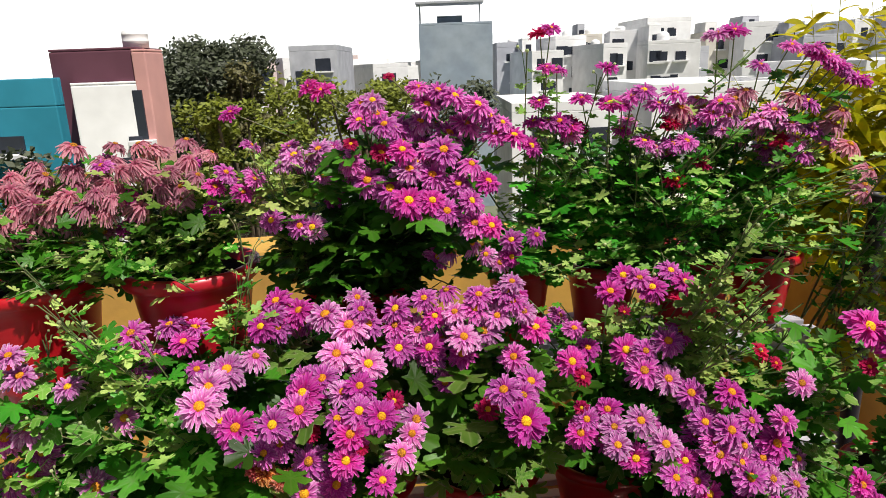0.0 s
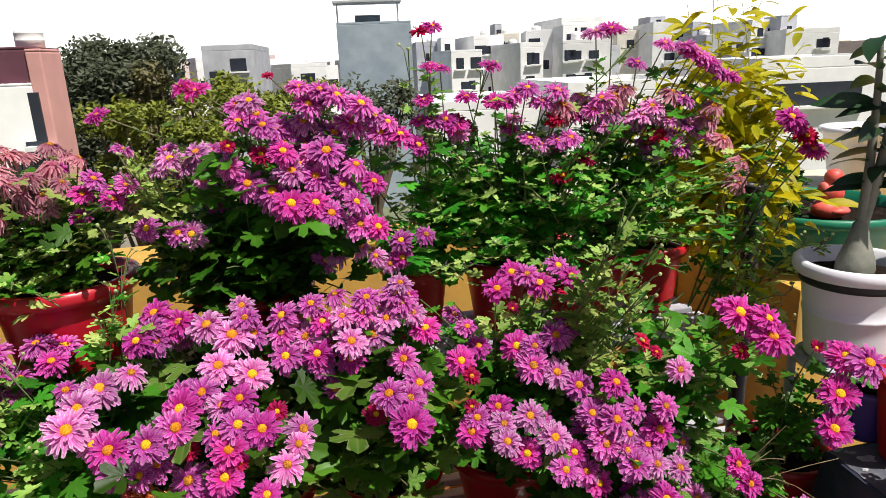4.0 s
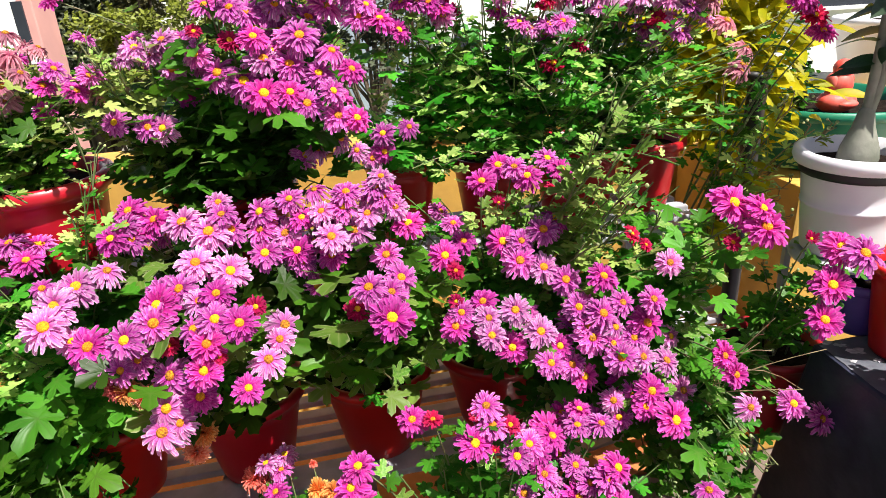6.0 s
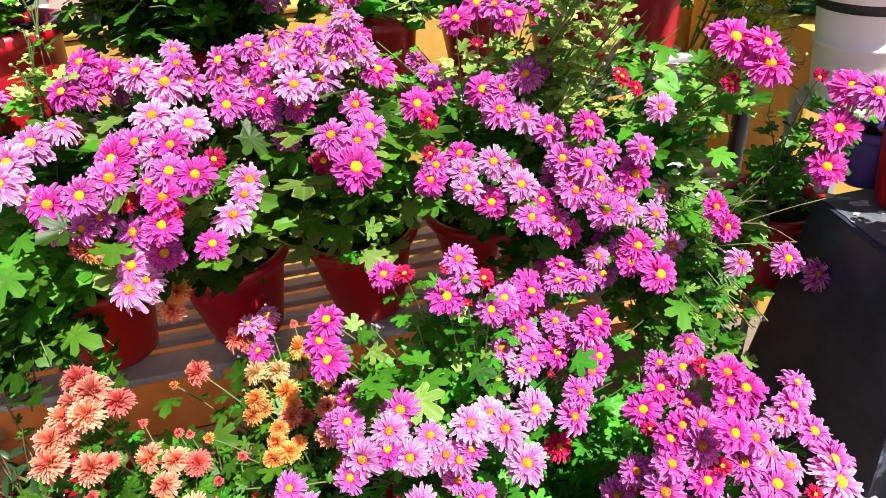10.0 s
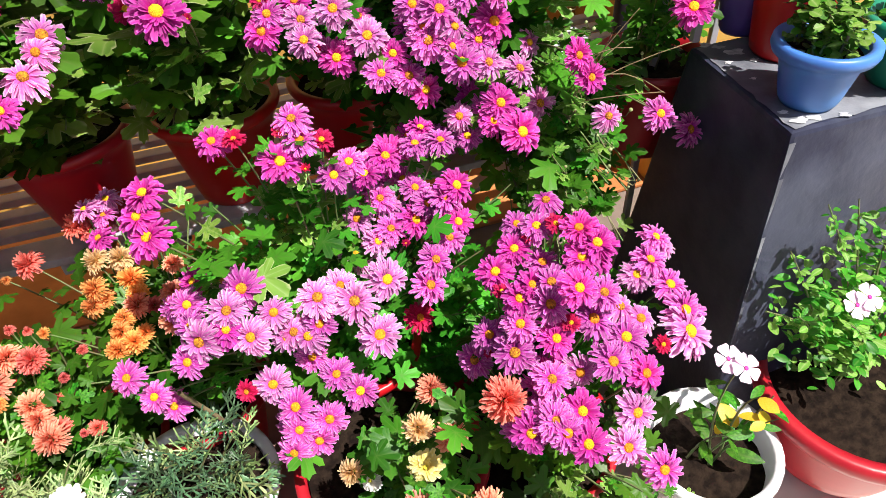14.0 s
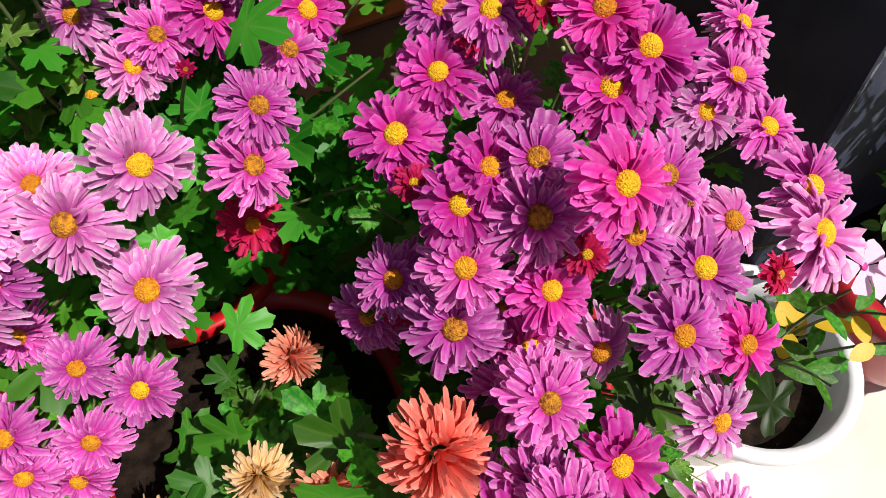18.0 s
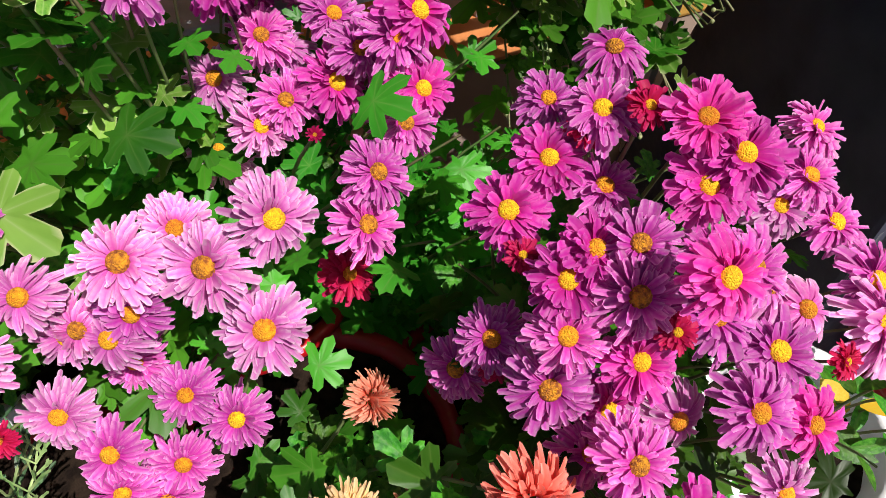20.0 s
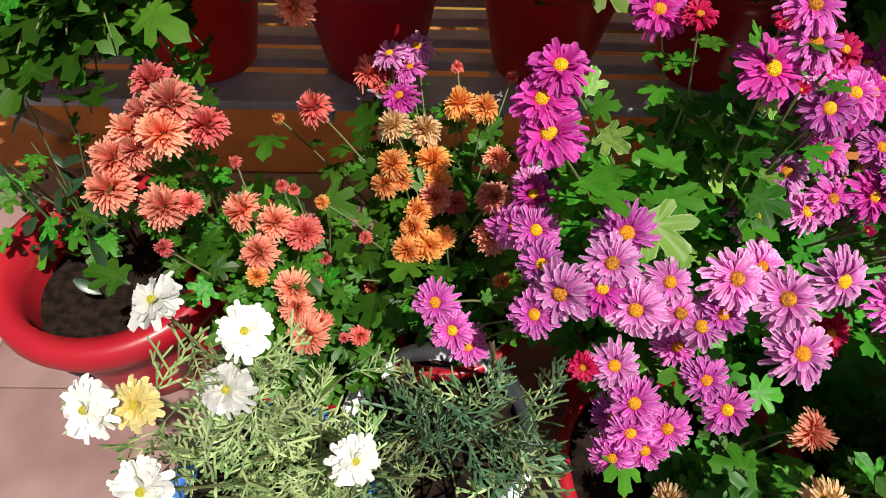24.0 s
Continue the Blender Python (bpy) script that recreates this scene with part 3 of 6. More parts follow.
# thin plate paints the pier top lighter, as sunlit, along with its worn paint
corners = [Vector((0.944, 0.787, 0.7215)), Vector((1.488, 0.849, 0.7215)), Vector((1.488, 1.128, 0.7215)), Vector((0.936, 1.054, 0.7215))]
rg = random.Random(22)
vs = []
for a, b in zip(corners, corners[1:] + corners[:1]):
    inward = (b - a).cross(Vector((0, 0, -1))).normalized()
    for k in range(16):
        vs.append(tuple(a.lerp(b, k / 16) - inward * rg.uniform(0.0, 0.006)))
part("worn_top", mesh_of("worn_top", vs, [tuple(range(len(vs)))], WORN_LIT, False), pier)
# rubbed arrises: pale uneven slivers along the upright and the front edge
foot, head_ = Vector((0.885, 0.66, 0.0)), Vector((0.935, 0.775, 0.72))
for t0, t1, w in ((0.98, 0.90, 0.007), (0.90, 0.78, 0.005), (0.76, 0.60, 0.004), (0.57, 0.44, 0.003)):
    a, b = foot.lerp(head_, t0), foot.lerp(head_, t1)
    off = Vector((-0.001, -0.0025, 0.0))
    vs = [tuple(a + off), tuple(a + off + Vector((w * 1.6, 0.0008, 0))), tuple(a.lerp(b, 0.5) + off + Vector((w, 0.0006, 0))), tuple(b + off)]
    part("stain", mesh_of("stain", vs, [(0, 1, 2, 3)], WORN_LIT, False), pier)
WASH = mat("whitewash", (0.62, 0.62, 0.64), 0.8, second=(0.35, 0.35, 0.38), scale=60, vary=0.3, bump=0.4)
rg = random.Random(21)
for x, y, r in ((0.985, 1.02, 0.020), (0.968, 1.045, 0.012), (1.0, 0.985, 0.010), (0.955, 0.99, 0.007), (0.962, 0.80, 0.014), (0.985, 0.80, 0.012), (0.952, 0.825, 0.008), (1.03, 0.795, 0.010), (0.95, 1.06, 0.012), (0.965, 0.93, 0.006)):
    vs = [(x, y, 0.7240)]
    for k in range(14):
        a = 2 * math.pi * k / 14
        q = r * rg.uniform(0.5, 1.25)
        vs.append((x + q * math.cos(a), y + q * 0.7 * math.sin(a), 0.7232))
    part("stain", mesh_of("stain", vs, [(0, 1 + k, 1 + (k + 1) % 14) for k in range(14)], WASH), pier)


# ---- pots ----
def pot(name, at, r, h, material, label, taper=0.68, lip=0.014, group="flower pots", soil=True, category="flower pot", feet=0, rib=0.0, drop=0.02):
    """A thin-walled plastic pot: tapered body, rolled rim, inner wall, soil."""
    top = thing(name, at, label, category, group)
    rb = r * taper
    prof = [(0.001, 0.004), (rb * 0.9, 0.0), (rb, 0.006)]
    for k in range(1, 6):
        t = k / 6
        prof.append((rb + (r - rb) * t, h * t * 0.93))
        if rib and k == 3:
            prof += [(rb + (r - rb) * t + rib, h * t * 0.93 + 0.002), (rb + (r - rb) * t + rib, h * t * 0.93 + 0.008), (rb + (r - rb) * t, h * t * 0.93 + 0.01)]
    prof += [(r * 0.985, h - lip * 1.9), (r + lip * 0.7, h - lip * 1.7), (r + lip, h - lip), (r + lip * 0.9, h - 0.002), (r + lip * 0.4, h), (r - 0.004, h - 0.003), (r - 0.006, h * 0.8), (rb * 0.95, h * 0.2)]
    m = Matrix.Translation(at)
    part("body", lathe("body", prof, material, 44), top, m)
    if soil:
        rs = r - 0.007
        rg = random.Random(int(abs(at[0]) * 999))
        vs, fs, rings, n = [(0, 0, h - drop)], [], 5, 22
        for j in range(1, rings + 1):
            for i in range(n):
                a = 2 * math.pi * i / n
                vs.append((rs * j / rings * math.cos(a), rs * j / rings * math.sin(a), h - drop - 0.004 * j / rings + rg.uniform(-0.004, 0.004)))
        fs += [(0, 1 + i, 1 + (i + 1) % n) for i in range(n)]
        for j in range(rings - 1):
            for i in range(n):
                a, b = 1 + j * n + i, 1 + j * n + (i + 1) % n
                fs.append((a, a + n, b + n, b))
        part("soil", mesh_of("soil", vs, fs, SOIL), top, m)
    for i in range(feet):
        a = 0.5 + 2 * math.pi * i / feet
        part("foot", lathe("foot", [(0.001, -0.05), (0.011, -0.05), (0.013, -0.03), (0.016, 0.004), (0.001, 0.01)], material, 10), top,
             Matrix.Translation(Vector(at) + Vector((rb * 0.8 * math.cos(a), rb * 0.8 * math.sin(a), 0))))
    return top


SHELF, TOP = 0.42, 0.85
RED = "dark red plastic flower pot on the white slatted rack"
for x, y in ((-0.772, 1.195), (-0.496, 1.238), (-0.218, 1.268), (0.06, 1.30), (0.337, 1.335), (0.60, 1.36)):
    pot("flower_pot", (x, y, SHELF), 0.118, 0.215, POT_RED, RED, 0.66)
pot("flower_pot", (0.941, 1.220, SHELF), 0.105, 0.215, POT_BRIGHT, "red plastic flower pot at the end of the slatted rack", 0.66, 0.01)
pot("flower_pot", (-0.548, 1.335, TOP), 0.125, 0.26, POT_RED, "wide red plastic tub on the upper shelf of the rack", 0.75, 0.018)
pot("flower_pot", (-0.87, 1.295, TOP), 0.13, 0.25, POT_RED, "wide red plastic tub on the upper shelf of the rack", 0.75, 0.016)
pot("flower_pot", (-0.20, 1.43, TOP), 0.12, 0.185, POT_RED, "red plastic flower pot on the upper shelf of the rack", 0.72)
pot("flower_pot", (0.165, 1.50, TOP), 0.075, 0.19, POT_RED, "narrow dark red flower pot on the upper shelf", 0.7)
pot("flower_pot", (0.37, 1.53, TOP), 0.085, 0.18, POT_RED, "red plastic flower pot on the upper shelf of the rack", 0.7)
pot("flower_pot", (0.585, 1.54, TOP), 0.105, 0.19, POT_RED, "red plastic flower pot on the upper shelf of the rack", 0.72)
pot("flower_pot", (0.77, 1.56, TOP), 0.08, 0.18, POT_RED, "red plastic flower pot on the upper shelf of the rack", 0.7)
# on the floor before the rack
pot("planter_bowl", (0.53, 0.70, 0.06), 0.155, 0.15, POT_BRIGHT, "bright red plastic bowl on short feet, packed with purple chrysanthemums", 0.7, 0.014, "floor pots", feet=3)
pot("planter_bowl", (0.29, 0.685, 0.05), 0.155, 0.20, POT_BRIGHT, "red plastic bowl on short feet with small salmon chrysanthemums", 0.72, 0.014, "floor pots", feet=3)
pot("flower_pot", (0.25, 0.93, 0.0), 0.12, 0.27, POT_RED, "dark red flower pot on the floor before the rack", 0.7, 0.014, "floor pots")
pot("flower_pot", (-0.06, 0.92, 0.0), 0.125, 0.24, POT_BRIGHT, "red plastic flower pot on the floor with orange chrysanthemums", 0.7, 0.014, "floor pots")
pot("flower_pot", (-0.24, 0.84, 0.0), 0.12, 0.22, POT_BRIGHT, "red plastic flower pot on the floor with salmon chrysanthemums", 0.7, 0.014, "floor pots")
pot("flower_pot", (-0.42, 1.0, 0.0), 0.09, 0.2, POT_RED, "dark red flower pot on the floor with salmon chrysanthemums", 0.7, 0.012, "floor pots")
pot("planter_bowl", (-0.59, 0.915, 0.0), 0.155, 0.27, POT_BRIGHT, "wide red plastic pot with a thick rolled rim and dark soil", 0.78, 0.034, "floor pots", drop=0.085)
pot("flower_pot", (-0.04, 0.70, 0.0), 0.125, 0.25, POT_WHITE, "white plastic flower pot on the floor with feathery leaves", 0.72, 0.014, "floor pots")
pot("flower_pot", (-0.24, 0.58, 0.0), 0.12, 0.26, POT_BLUE, "dark blue plastic pot under the white chrysanthemums", 0.72, 0.012, "floor pots")
pot("flower_pot", (0.835, 0.595, 0.0), 0.108, 0.22, POT_WHITE, "white plastic pot with a periwinkle on the floor", 0.72, 0.012, "floor pots", drop=0.05)
pot("planter_bowl", (1.135, 0.625, 0.06), 0.165, 0.20, POT_BRIGHT, "red plastic bowl on feet with dark soil and small shrubs", 0.72, 0.022, "floor pots", feet=3, drop=0.035)
# on the pier
pot("flower_pot", (1.062, 1.005, 0.722), 0.076, 0.185, POT_RED, "red plastic pot on the black pier", 0.72, 0.010, "pier pots")
pot("flower_pot", (1.004, 0.848, 0.722), 0.062, 0.10, POT_BLUE, "blue plastic pot with a pale blue rim on the black pier", 0.68, 0.012, "pier pots")
pot("flower_pot", (1.17, 0.865, 0.722), 0.068, 0.105, POT_GREEN, "green plastic pot with a white base on the black pier", 0.7, 0.012, "pier pots")
pot("flower_pot", (1.035, 1.10, 0.722), 0.05, 0.115, POT_PURPLE, "dark purple plastic pot behind the red one", 0.7, 0.010, "pier pots")
# behind
pot("flower_pot", (1.0, 1.14, 0.884), 0.094, 0.205, POT_WHITE, "large white plastic pot with a rolled rim holding a desert rose", 0.76, 0.016, "side pots", drop=0.025, rib=0.002)
pot("planter_tub", (1.385, 1.79, 0.867), 0.235, 0.18, POT_GREEN, "broad green plastic tub on the ochre plinth", 0.72, 0.016, "side pots", drop=0.03)
pot("flower_pot", (0.985, 1.47, SHELF), 0.022, 0.76, POT_BLACK, "tall narrow black plastic planter", 0.9, 0.006, "side pots")

# black ring stands in for the dark gap of shade below the rim
big_pot = next(o for o in scene.objects if o.get("label", "").startswith("large white plastic pot"))
part("band", lathe("band", [(0.0905, 0.160), (0.0955, 0.160), (0.0965, 0.166), (0.0965, 0.174), (0.0955, 0.180), (0.0905, 0.180)], POT_BLACK, 44), big_pot, pose(1.0, 1.14, 0.884), "black ring painting the shade below the rim")

stand = thing("pot_stand", (1.0, 1.14, 0.72), "grey painted steel pot stand behind the black pier", "pot stand")
part("top_ring", lathe("top_ring", [(0.055, 0.868), (0.088, 0.868), (0.09, 0.875), (0.088, 0.882), (0.055, 0.882), (0.055, 0.868)], STEEL, 28), stand, pose(1.0, 1.14, 0))
for sx, sy, z0 in ((-0.06, -0.06, 0.722), (0.06, -0.06, 0.722), (-0.06, 0.07, 0.0), (0.06, 0.07, 0.0)):
    part("leg", box_mesh("leg", (0.014, 0.014, 0.868 - z0), STEEL, 0.002), stand, pose(1.0 + sx, 1.14 + sy, (0.868 + z0) / 2))


# ---- plants ----
def rows_of(n, x, y, z, seed):
    """n places strewn in a box."""
    rg = random.Random(seed)
    return [(rg.uniform(*x), rg.uniform(*y), rg.uniform(*z)) for _ in range(n)]


CODE = {"M": ("magenta", "open"), "m": ("magenta", "flat"), "P": ("purple", "flat"), "p": ("purple", "open"), "d": ("purple", "droop"), "L": ("lilac", "flat"), "l": ("lilac", "droop"),
        "C": ("crimson", "open"), "c": ("crimson", "cup"), "o": ("orange", "ball"), "s": ("salmon", "ball"), "r": ("red", "ball"), "k": ("cream", "ball"), "y": ("yellow", "double"),
        "w": ("white", "double"), "f": ("faded", "wilt"), "F": ("faded", "droop")}


def mix(places, kinds, size, seed=0):
    """Heads from places, in turn of the kinds named by the letters; sizes vary a little."""
    rg = random.Random(seed)
    res = []
    for i, p in enumerate(places):
        k, f = CODE[kinds[i % len(kinds)]]
        res.append((p, k, f, size * rg.uniform(0.92, 1.1) * (0.7 if f == "cup" else 1.0)))
    return res


def around(places, n, r, seed, back=0.02):
    """Places close by and a little behind the given heads."""
    rg = random.Random(seed)
    res = []
    for _ in range(n):
        p = Vector(rg.choice(places)[0])
        res.append(tuple(p + Vector((rg.uniform(-r, r), rg.uniform(0, r) + back, rg.uniform(-r, r * 0.3)))))
    return res


def bloom(kinds, places):
    """Heads at places (x, y, z, diameter), each of the kind named by its letter."""
    return [((x, y, z), *CODE[k], d * 1.15) for k, (x, y, z, d) in zip(kinds, places)]


CHRYS = "chrysanthemums in pots"

M_LEFT = bloom("LlLLPPmPPmPmd", [(-0.412, 1.094, 0.973, 0.068), (-0.359, 1.102, 0.994, 0.048), (-0.428, 1.041, 0.965, 0.063), (-0.434, 1.005, 0.948, 0.068), (-0.497, 1.193, 1.018, 0.049), (-0.359, 0.98, 0.88, 0.052), (-0.377, 1.005, 0.905, 0.063), (-0.603, 1.147, 1.028, 0.062), (-0.549, 1.192, 1.025, 0.057), (-0.505, 1.191, 1.019, 0.044), (-0.592, 1.129, 0.992, 0.059), (-0.511, 1.157, 1.004, 0.049), (-0.597, 1.118, 0.961, 0.053)])
M_LOW = bloom("LLPLPLlLPP", [(-0.767, 1.06, 0.99, 0.054), (-0.772, 1.06, 0.889, 0.068), (-0.787, 1.06, 0.79, 0.068), (-0.686, 1.06, 0.965, 0.049), (-0.818, 1.06, 0.868, 0.064), (-0.672, 1.06, 0.759, 0.068), (-0.596, 1.06, 0.9, 0.052), (-0.779, 1.06, 1.029, 0.048), (-0.827, 1.06, 0.779, 0.065), (-0.757, 1.06, 0.836, 0.056)])
M_A = bloom("mmmPmPLLPPLLPmLcmPmPP", [(-0.34, 1.204, 1.063, 0.058), (-0.291, 1.179, 1.051, 0.056), (-0.309, 1.17, 1.037, 0.045), (-0.338, 1.17, 1.047, 0.05), (-0.354, 1.135, 1.038, 0.051), (-0.329, 1.158, 1.025, 0.05), (-0.235, 1.148, 1.053, 0.064), (-0.19, 1.132, 1.037, 0.068), (-0.168, 1.15, 1.06, 0.049), (-0.156, 1.147, 1.031, 0.053), (-0.208, 1.083, 1.002, 0.058), (-0.15, 1.067, 0.988, 0.058), (-0.226, 1.03, 0.981, 0.054), (-0.153, 0.97, 0.995, 0.046), (-0.184, 0.982, 0.979, 0.044), (-0.232, 1.007, 0.973, 0.021), (-0.254, 0.999, 0.97, 0.061), (-0.15, 0.926, 0.974, 0.052), (-0.114, 0.918, 0.968, 0.05), (-0.258, 0.978, 0.95, 0.06), (-0.298, 0.956, 0.937, 0.057)])
M_AB = bloom("MCCClllPPMmmllPld", [(-0.163, 0.908, 0.944, 0.054), (-0.147, 0.899, 0.925, 0.022), (-0.241, 0.969, 0.914, 0.033), (-0.099, 0.972, 0.965, 0.031), (-0.066, 1.01, 0.908, 0.056), (-0.073, 0.985, 0.896, 0.044), (-0.09, 0.956, 0.878, 0.053), (-0.296, 0.983, 0.885, 0.051), (-0.245, 0.959, 0.865, 0.059), (-0.17, 0.889, 0.91, 0.05), (-0.195, 0.923, 0.844, 0.051), (-0.119, 0.916, 0.855, 0.044), (-0.248, 0.92, 0.831, 0.057), (-0.257, 0.904, 0.799, 0.061), (-0.322, 0.97, 0.876, 0.045), (-0.23, 0.912, 0.807, 0.044), (-0.188, 0.938, 0.955, 0.044)])
M_B = bloom("PPLPPmPPmLLmPLLPPLPLm", [(-0.105, 1.164, 1.054, 0.056), (-0.106, 1.148, 1.026, 0.051), (-0.063, 1.142, 1.018, 0.055), (-0.05, 1.156, 1.076, 0.046), (-0.099, 1.117, 0.994, 0.055), (-0.043, 1.116, 0.994, 0.053), (-0.035, 1.111, 0.974, 0.045), (-0.015, 1.099, 0.931, 0.049), (0.017, 1.102, 0.985, 0.048), (0.021, 1.081, 1.028, 0.053), (0.006, 1.119, 1.061, 0.044), (-0.031, 1.141, 1.045, 0.044), (0.043, 1.121, 1.065, 0.048), (0.059, 1.119, 1.021, 0.06), (0.084, 1.125, 1.048, 0.048), (0.113, 1.134, 1.073, 0.048), (0.101, 1.138, 1.091, 0.044), (0.113, 1.143, 1.107, 0.044), (0.051, 1.129, 1.089, 0.048), (0.133, 1.127, 1.054, 0.044), (0.153, 1.118, 1.026, 0.052)])
M_BC = bloom("PPPPMCcPPmmC", [(0.11, 1.092, 0.981, 0.05), (0.079, 0.945, 0.993, 0.052), (0.131, 1.013, 0.972, 0.05), (0.113, 0.968, 0.97, 0.045), (0.11, 0.91, 0.956, 0.062), (0.056, 0.989, 0.935, 0.037), (0.138, 0.93, 0.934, 0.017), (0.227, 1.292, 0.979, 0.047), (0.244, 1.22, 0.979, 0.044), (0.209, 1.058, 0.984, 0.05), (0.25, 1.121, 0.981, 0.044), (0.224, 1.038, 0.963, 0.029)])
M_C = bloom("mPPmPLPmmCPmLLLcmLPPmP", [(0.323, 1.127, 0.971, 0.055), (0.352, 1.105, 0.978, 0.045), (0.392, 1.104, 0.997, 0.054), (0.417, 1.127, 1.007, 0.05), (0.345, 1.085, 0.949, 0.058), (0.386, 1.076, 0.936, 0.054), (0.421, 1.056, 0.917, 0.053), (0.48, 1.029, 0.931, 0.05), (0.269, 1.038, 0.9, 0.045), (0.221, 1.028, 0.91, 0.024), (0.228, 1.017, 0.894, 0.044), (0.216, 1.006, 0.874, 0.048), (0.32, 1.01, 0.892, 0.05), (0.273, 1.006, 0.884, 0.044), (0.273, 0.978, 0.866, 0.046), (0.287, 0.987, 0.848, 0.019), (0.314, 1.009, 0.819, 0.05), (0.363, 1.003, 0.849, 0.053), (0.435, 1.021, 0.879, 0.048), (0.47, 0.995, 0.877, 0.055), (0.397, 1.001, 0.817, 0.044), (0.374, 0.975, 0.801, 0.047)])
M_CD = bloom("PMPPPPmPPLLLPll", [(0.417, 0.992, 0.782, 0.049), (0.441, 0.993, 0.754, 0.05), (0.449, 0.986, 0.837, 0.057), (0.445, 0.997, 0.853, 0.044), (0.508, 1.006, 0.888, 0.044), (0.558, 0.994, 0.895, 0.045), (0.553, 1.001, 0.845, 0.057), (0.493, 0.96, 0.808, 0.056), (0.483, 0.975, 0.827, 0.044), (0.537, 0.972, 0.796, 0.049), (0.596, 1.003, 0.761, 0.052), (0.63, 0.996, 0.697, 0.052), (0.527, 0.992, 0.824, 0.045), (0.49, 0.986, 0.853, 0.044), (0.489, 0.973, 0.71, 0.044)])
M_TOP = bloom("mmMPmCcPCC", [(0.327, 1.182, 1.099, 0.05), (0.376, 1.161, 1.081, 0.05), (0.282, 1.098, 1.098, 0.047), (0.426, 1.211, 1.096, 0.048), (0.445, 1.185, 1.081, 0.048), (0.437, 1.171, 1.051, 0.041), (0.317, 1.13, 1.045, 0.024), (0.353, 1.167, 1.098, 0.044), (0.537, 1.056, 0.993, 0.031), (0.553, 1.032, 0.981, 0.024)])
M_D = bloom("mmmPPmmPPLMMlPPmmmC", [(0.553, 0.961, 0.73, 0.055), (0.571, 0.9, 0.711, 0.061), (0.539, 0.949, 0.707, 0.044), (0.461, 0.991, 0.658, 0.052), (0.422, 1.002, 0.652, 0.044), (0.372, 0.988, 0.648, 0.062), (0.331, 0.962, 0.636, 0.057), (0.501, 0.972, 0.672, 0.044), (0.387, 0.96, 0.616, 0.047), (0.588, 1.009, 0.954, 0.044), (0.666, 0.937, 0.804, 0.045), (0.684, 0.924, 0.772, 0.044), (0.722, 0.927, 0.697, 0.044), (0.843, 0.98, 0.65, 0.054), (0.903, 0.975, 0.611, 0.058), (0.695, 1.019, 1.049, 0.068), (0.735, 0.98, 1.017, 0.065), (0.734, 0.997, 1.043, 0.055), (0.691, 0.999, 0.985, 0.028)])
M_E = bloom("mPMMc", [(0.88, 0.985, 0.964, 0.06), (0.901, 0.956, 0.963, 0.064), (0.854, 0.956, 0.909, 0.059), (0.835, 0.934, 0.856, 0.055), (0.829, 0.995, 0.98, 0.027)])
F_A = bloom("mmmmCPPmCCc", [(0.041, 0.812, 0.769, 0.047), (0.029, 0.794, 0.747, 0.048), (0.038, 0.772, 0.728, 0.054), (0.127, 0.889, 0.782, 0.044), (0.159, 0.875, 0.789, 0.028), (0.241, 0.859, 0.815, 0.046), (0.247, 0.84, 0.793, 0.044), (0.217, 0.825, 0.775, 0.052), (0.221, 0.852, 0.805, 0.016), (0.275, 0.843, 0.787, 0.029), (0.247, 0.823, 0.758, 0.016)])
F_B = bloom("PmmPPPPPPPmmLPmPLlcPP", [(0.305, 0.845, 0.744, 0.044), (0.36, 0.909, 0.701, 0.049), (0.324, 0.875, 0.699, 0.044), (0.282, 0.829, 0.737, 0.044), (0.408, 0.924, 0.705, 0.044), (0.446, 0.913, 0.711, 0.045), (0.342, 0.89, 0.638, 0.044), (0.399, 0.9, 0.64, 0.044), (0.411, 0.858, 0.638, 0.044), (0.438, 0.848, 0.652, 0.052), (0.457, 0.857, 0.664, 0.052), (0.39, 0.851, 0.616, 0.05), (0.302, 0.868, 0.623, 0.045), (0.35, 0.846, 0.611, 0.044), (0.45, 0.819, 0.625, 0.046), (0.431, 0.794, 0.619, 0.045), (0.328, 0.838, 0.597, 0.044), (0.292, 0.846, 0.571, 0.053), (0.366, 0.796, 0.621, 0.014), (0.403, 0.757, 0.615, 0.047), (0.389, 0.734, 0.589, 0.051)])
F_BC = bloom("LLLLCLPPlllPP", [(0.329, 0.734, 0.616, 0.054), (0.28, 0.716, 0.603, 0.056), (0.263, 0.752, 0.603, 0.044), (0.231, 0.726, 0.613, 0.054), (0.37, 0.746, 0.511, 0.043), (0.306, 0.686, 0.559, 0.057), (0.235, 0.68, 0.499, 0.044), (0.264, 0.664, 0.47, 0.048), (0.17, 0.718, 0.608, 0.044), (0.19, 0.708, 0.573, 0.044), (0.209, 0.697, 0.571, 0.046), (0.204, 0.709, 0.512, 0.044), (0.227, 0.706, 0.582, 0.044)])
F_C = bloom("MPPLPLLPLCPPPPmP", [(0.043, 0.843, 0.577, 0.044), (0.045, 0.779, 0.592, 0.046), (0.129, 0.762, 0.621, 0.056), (0.112, 0.719, 0.626, 0.049), (0.052, 0.738, 0.589, 0.044), (0.069, 0.7, 0.596, 0.055), (0.138, 0.688, 0.6, 0.05), (0.048, 0.688, 0.574, 0.044), (0.143, 0.689, 0.492, 0.049), (0.108, 0.677, 0.502, 0.028), (0.169, 0.662, 0.465, 0.051), (0.212, 0.653, 0.432, 0.049), (0.169, 0.639, 0.441, 0.046), (0.192, 0.635, 0.41, 0.047), (0.107, 0.704, 0.606, 0.044), (0.155, 0.621, 0.413, 0.045)])
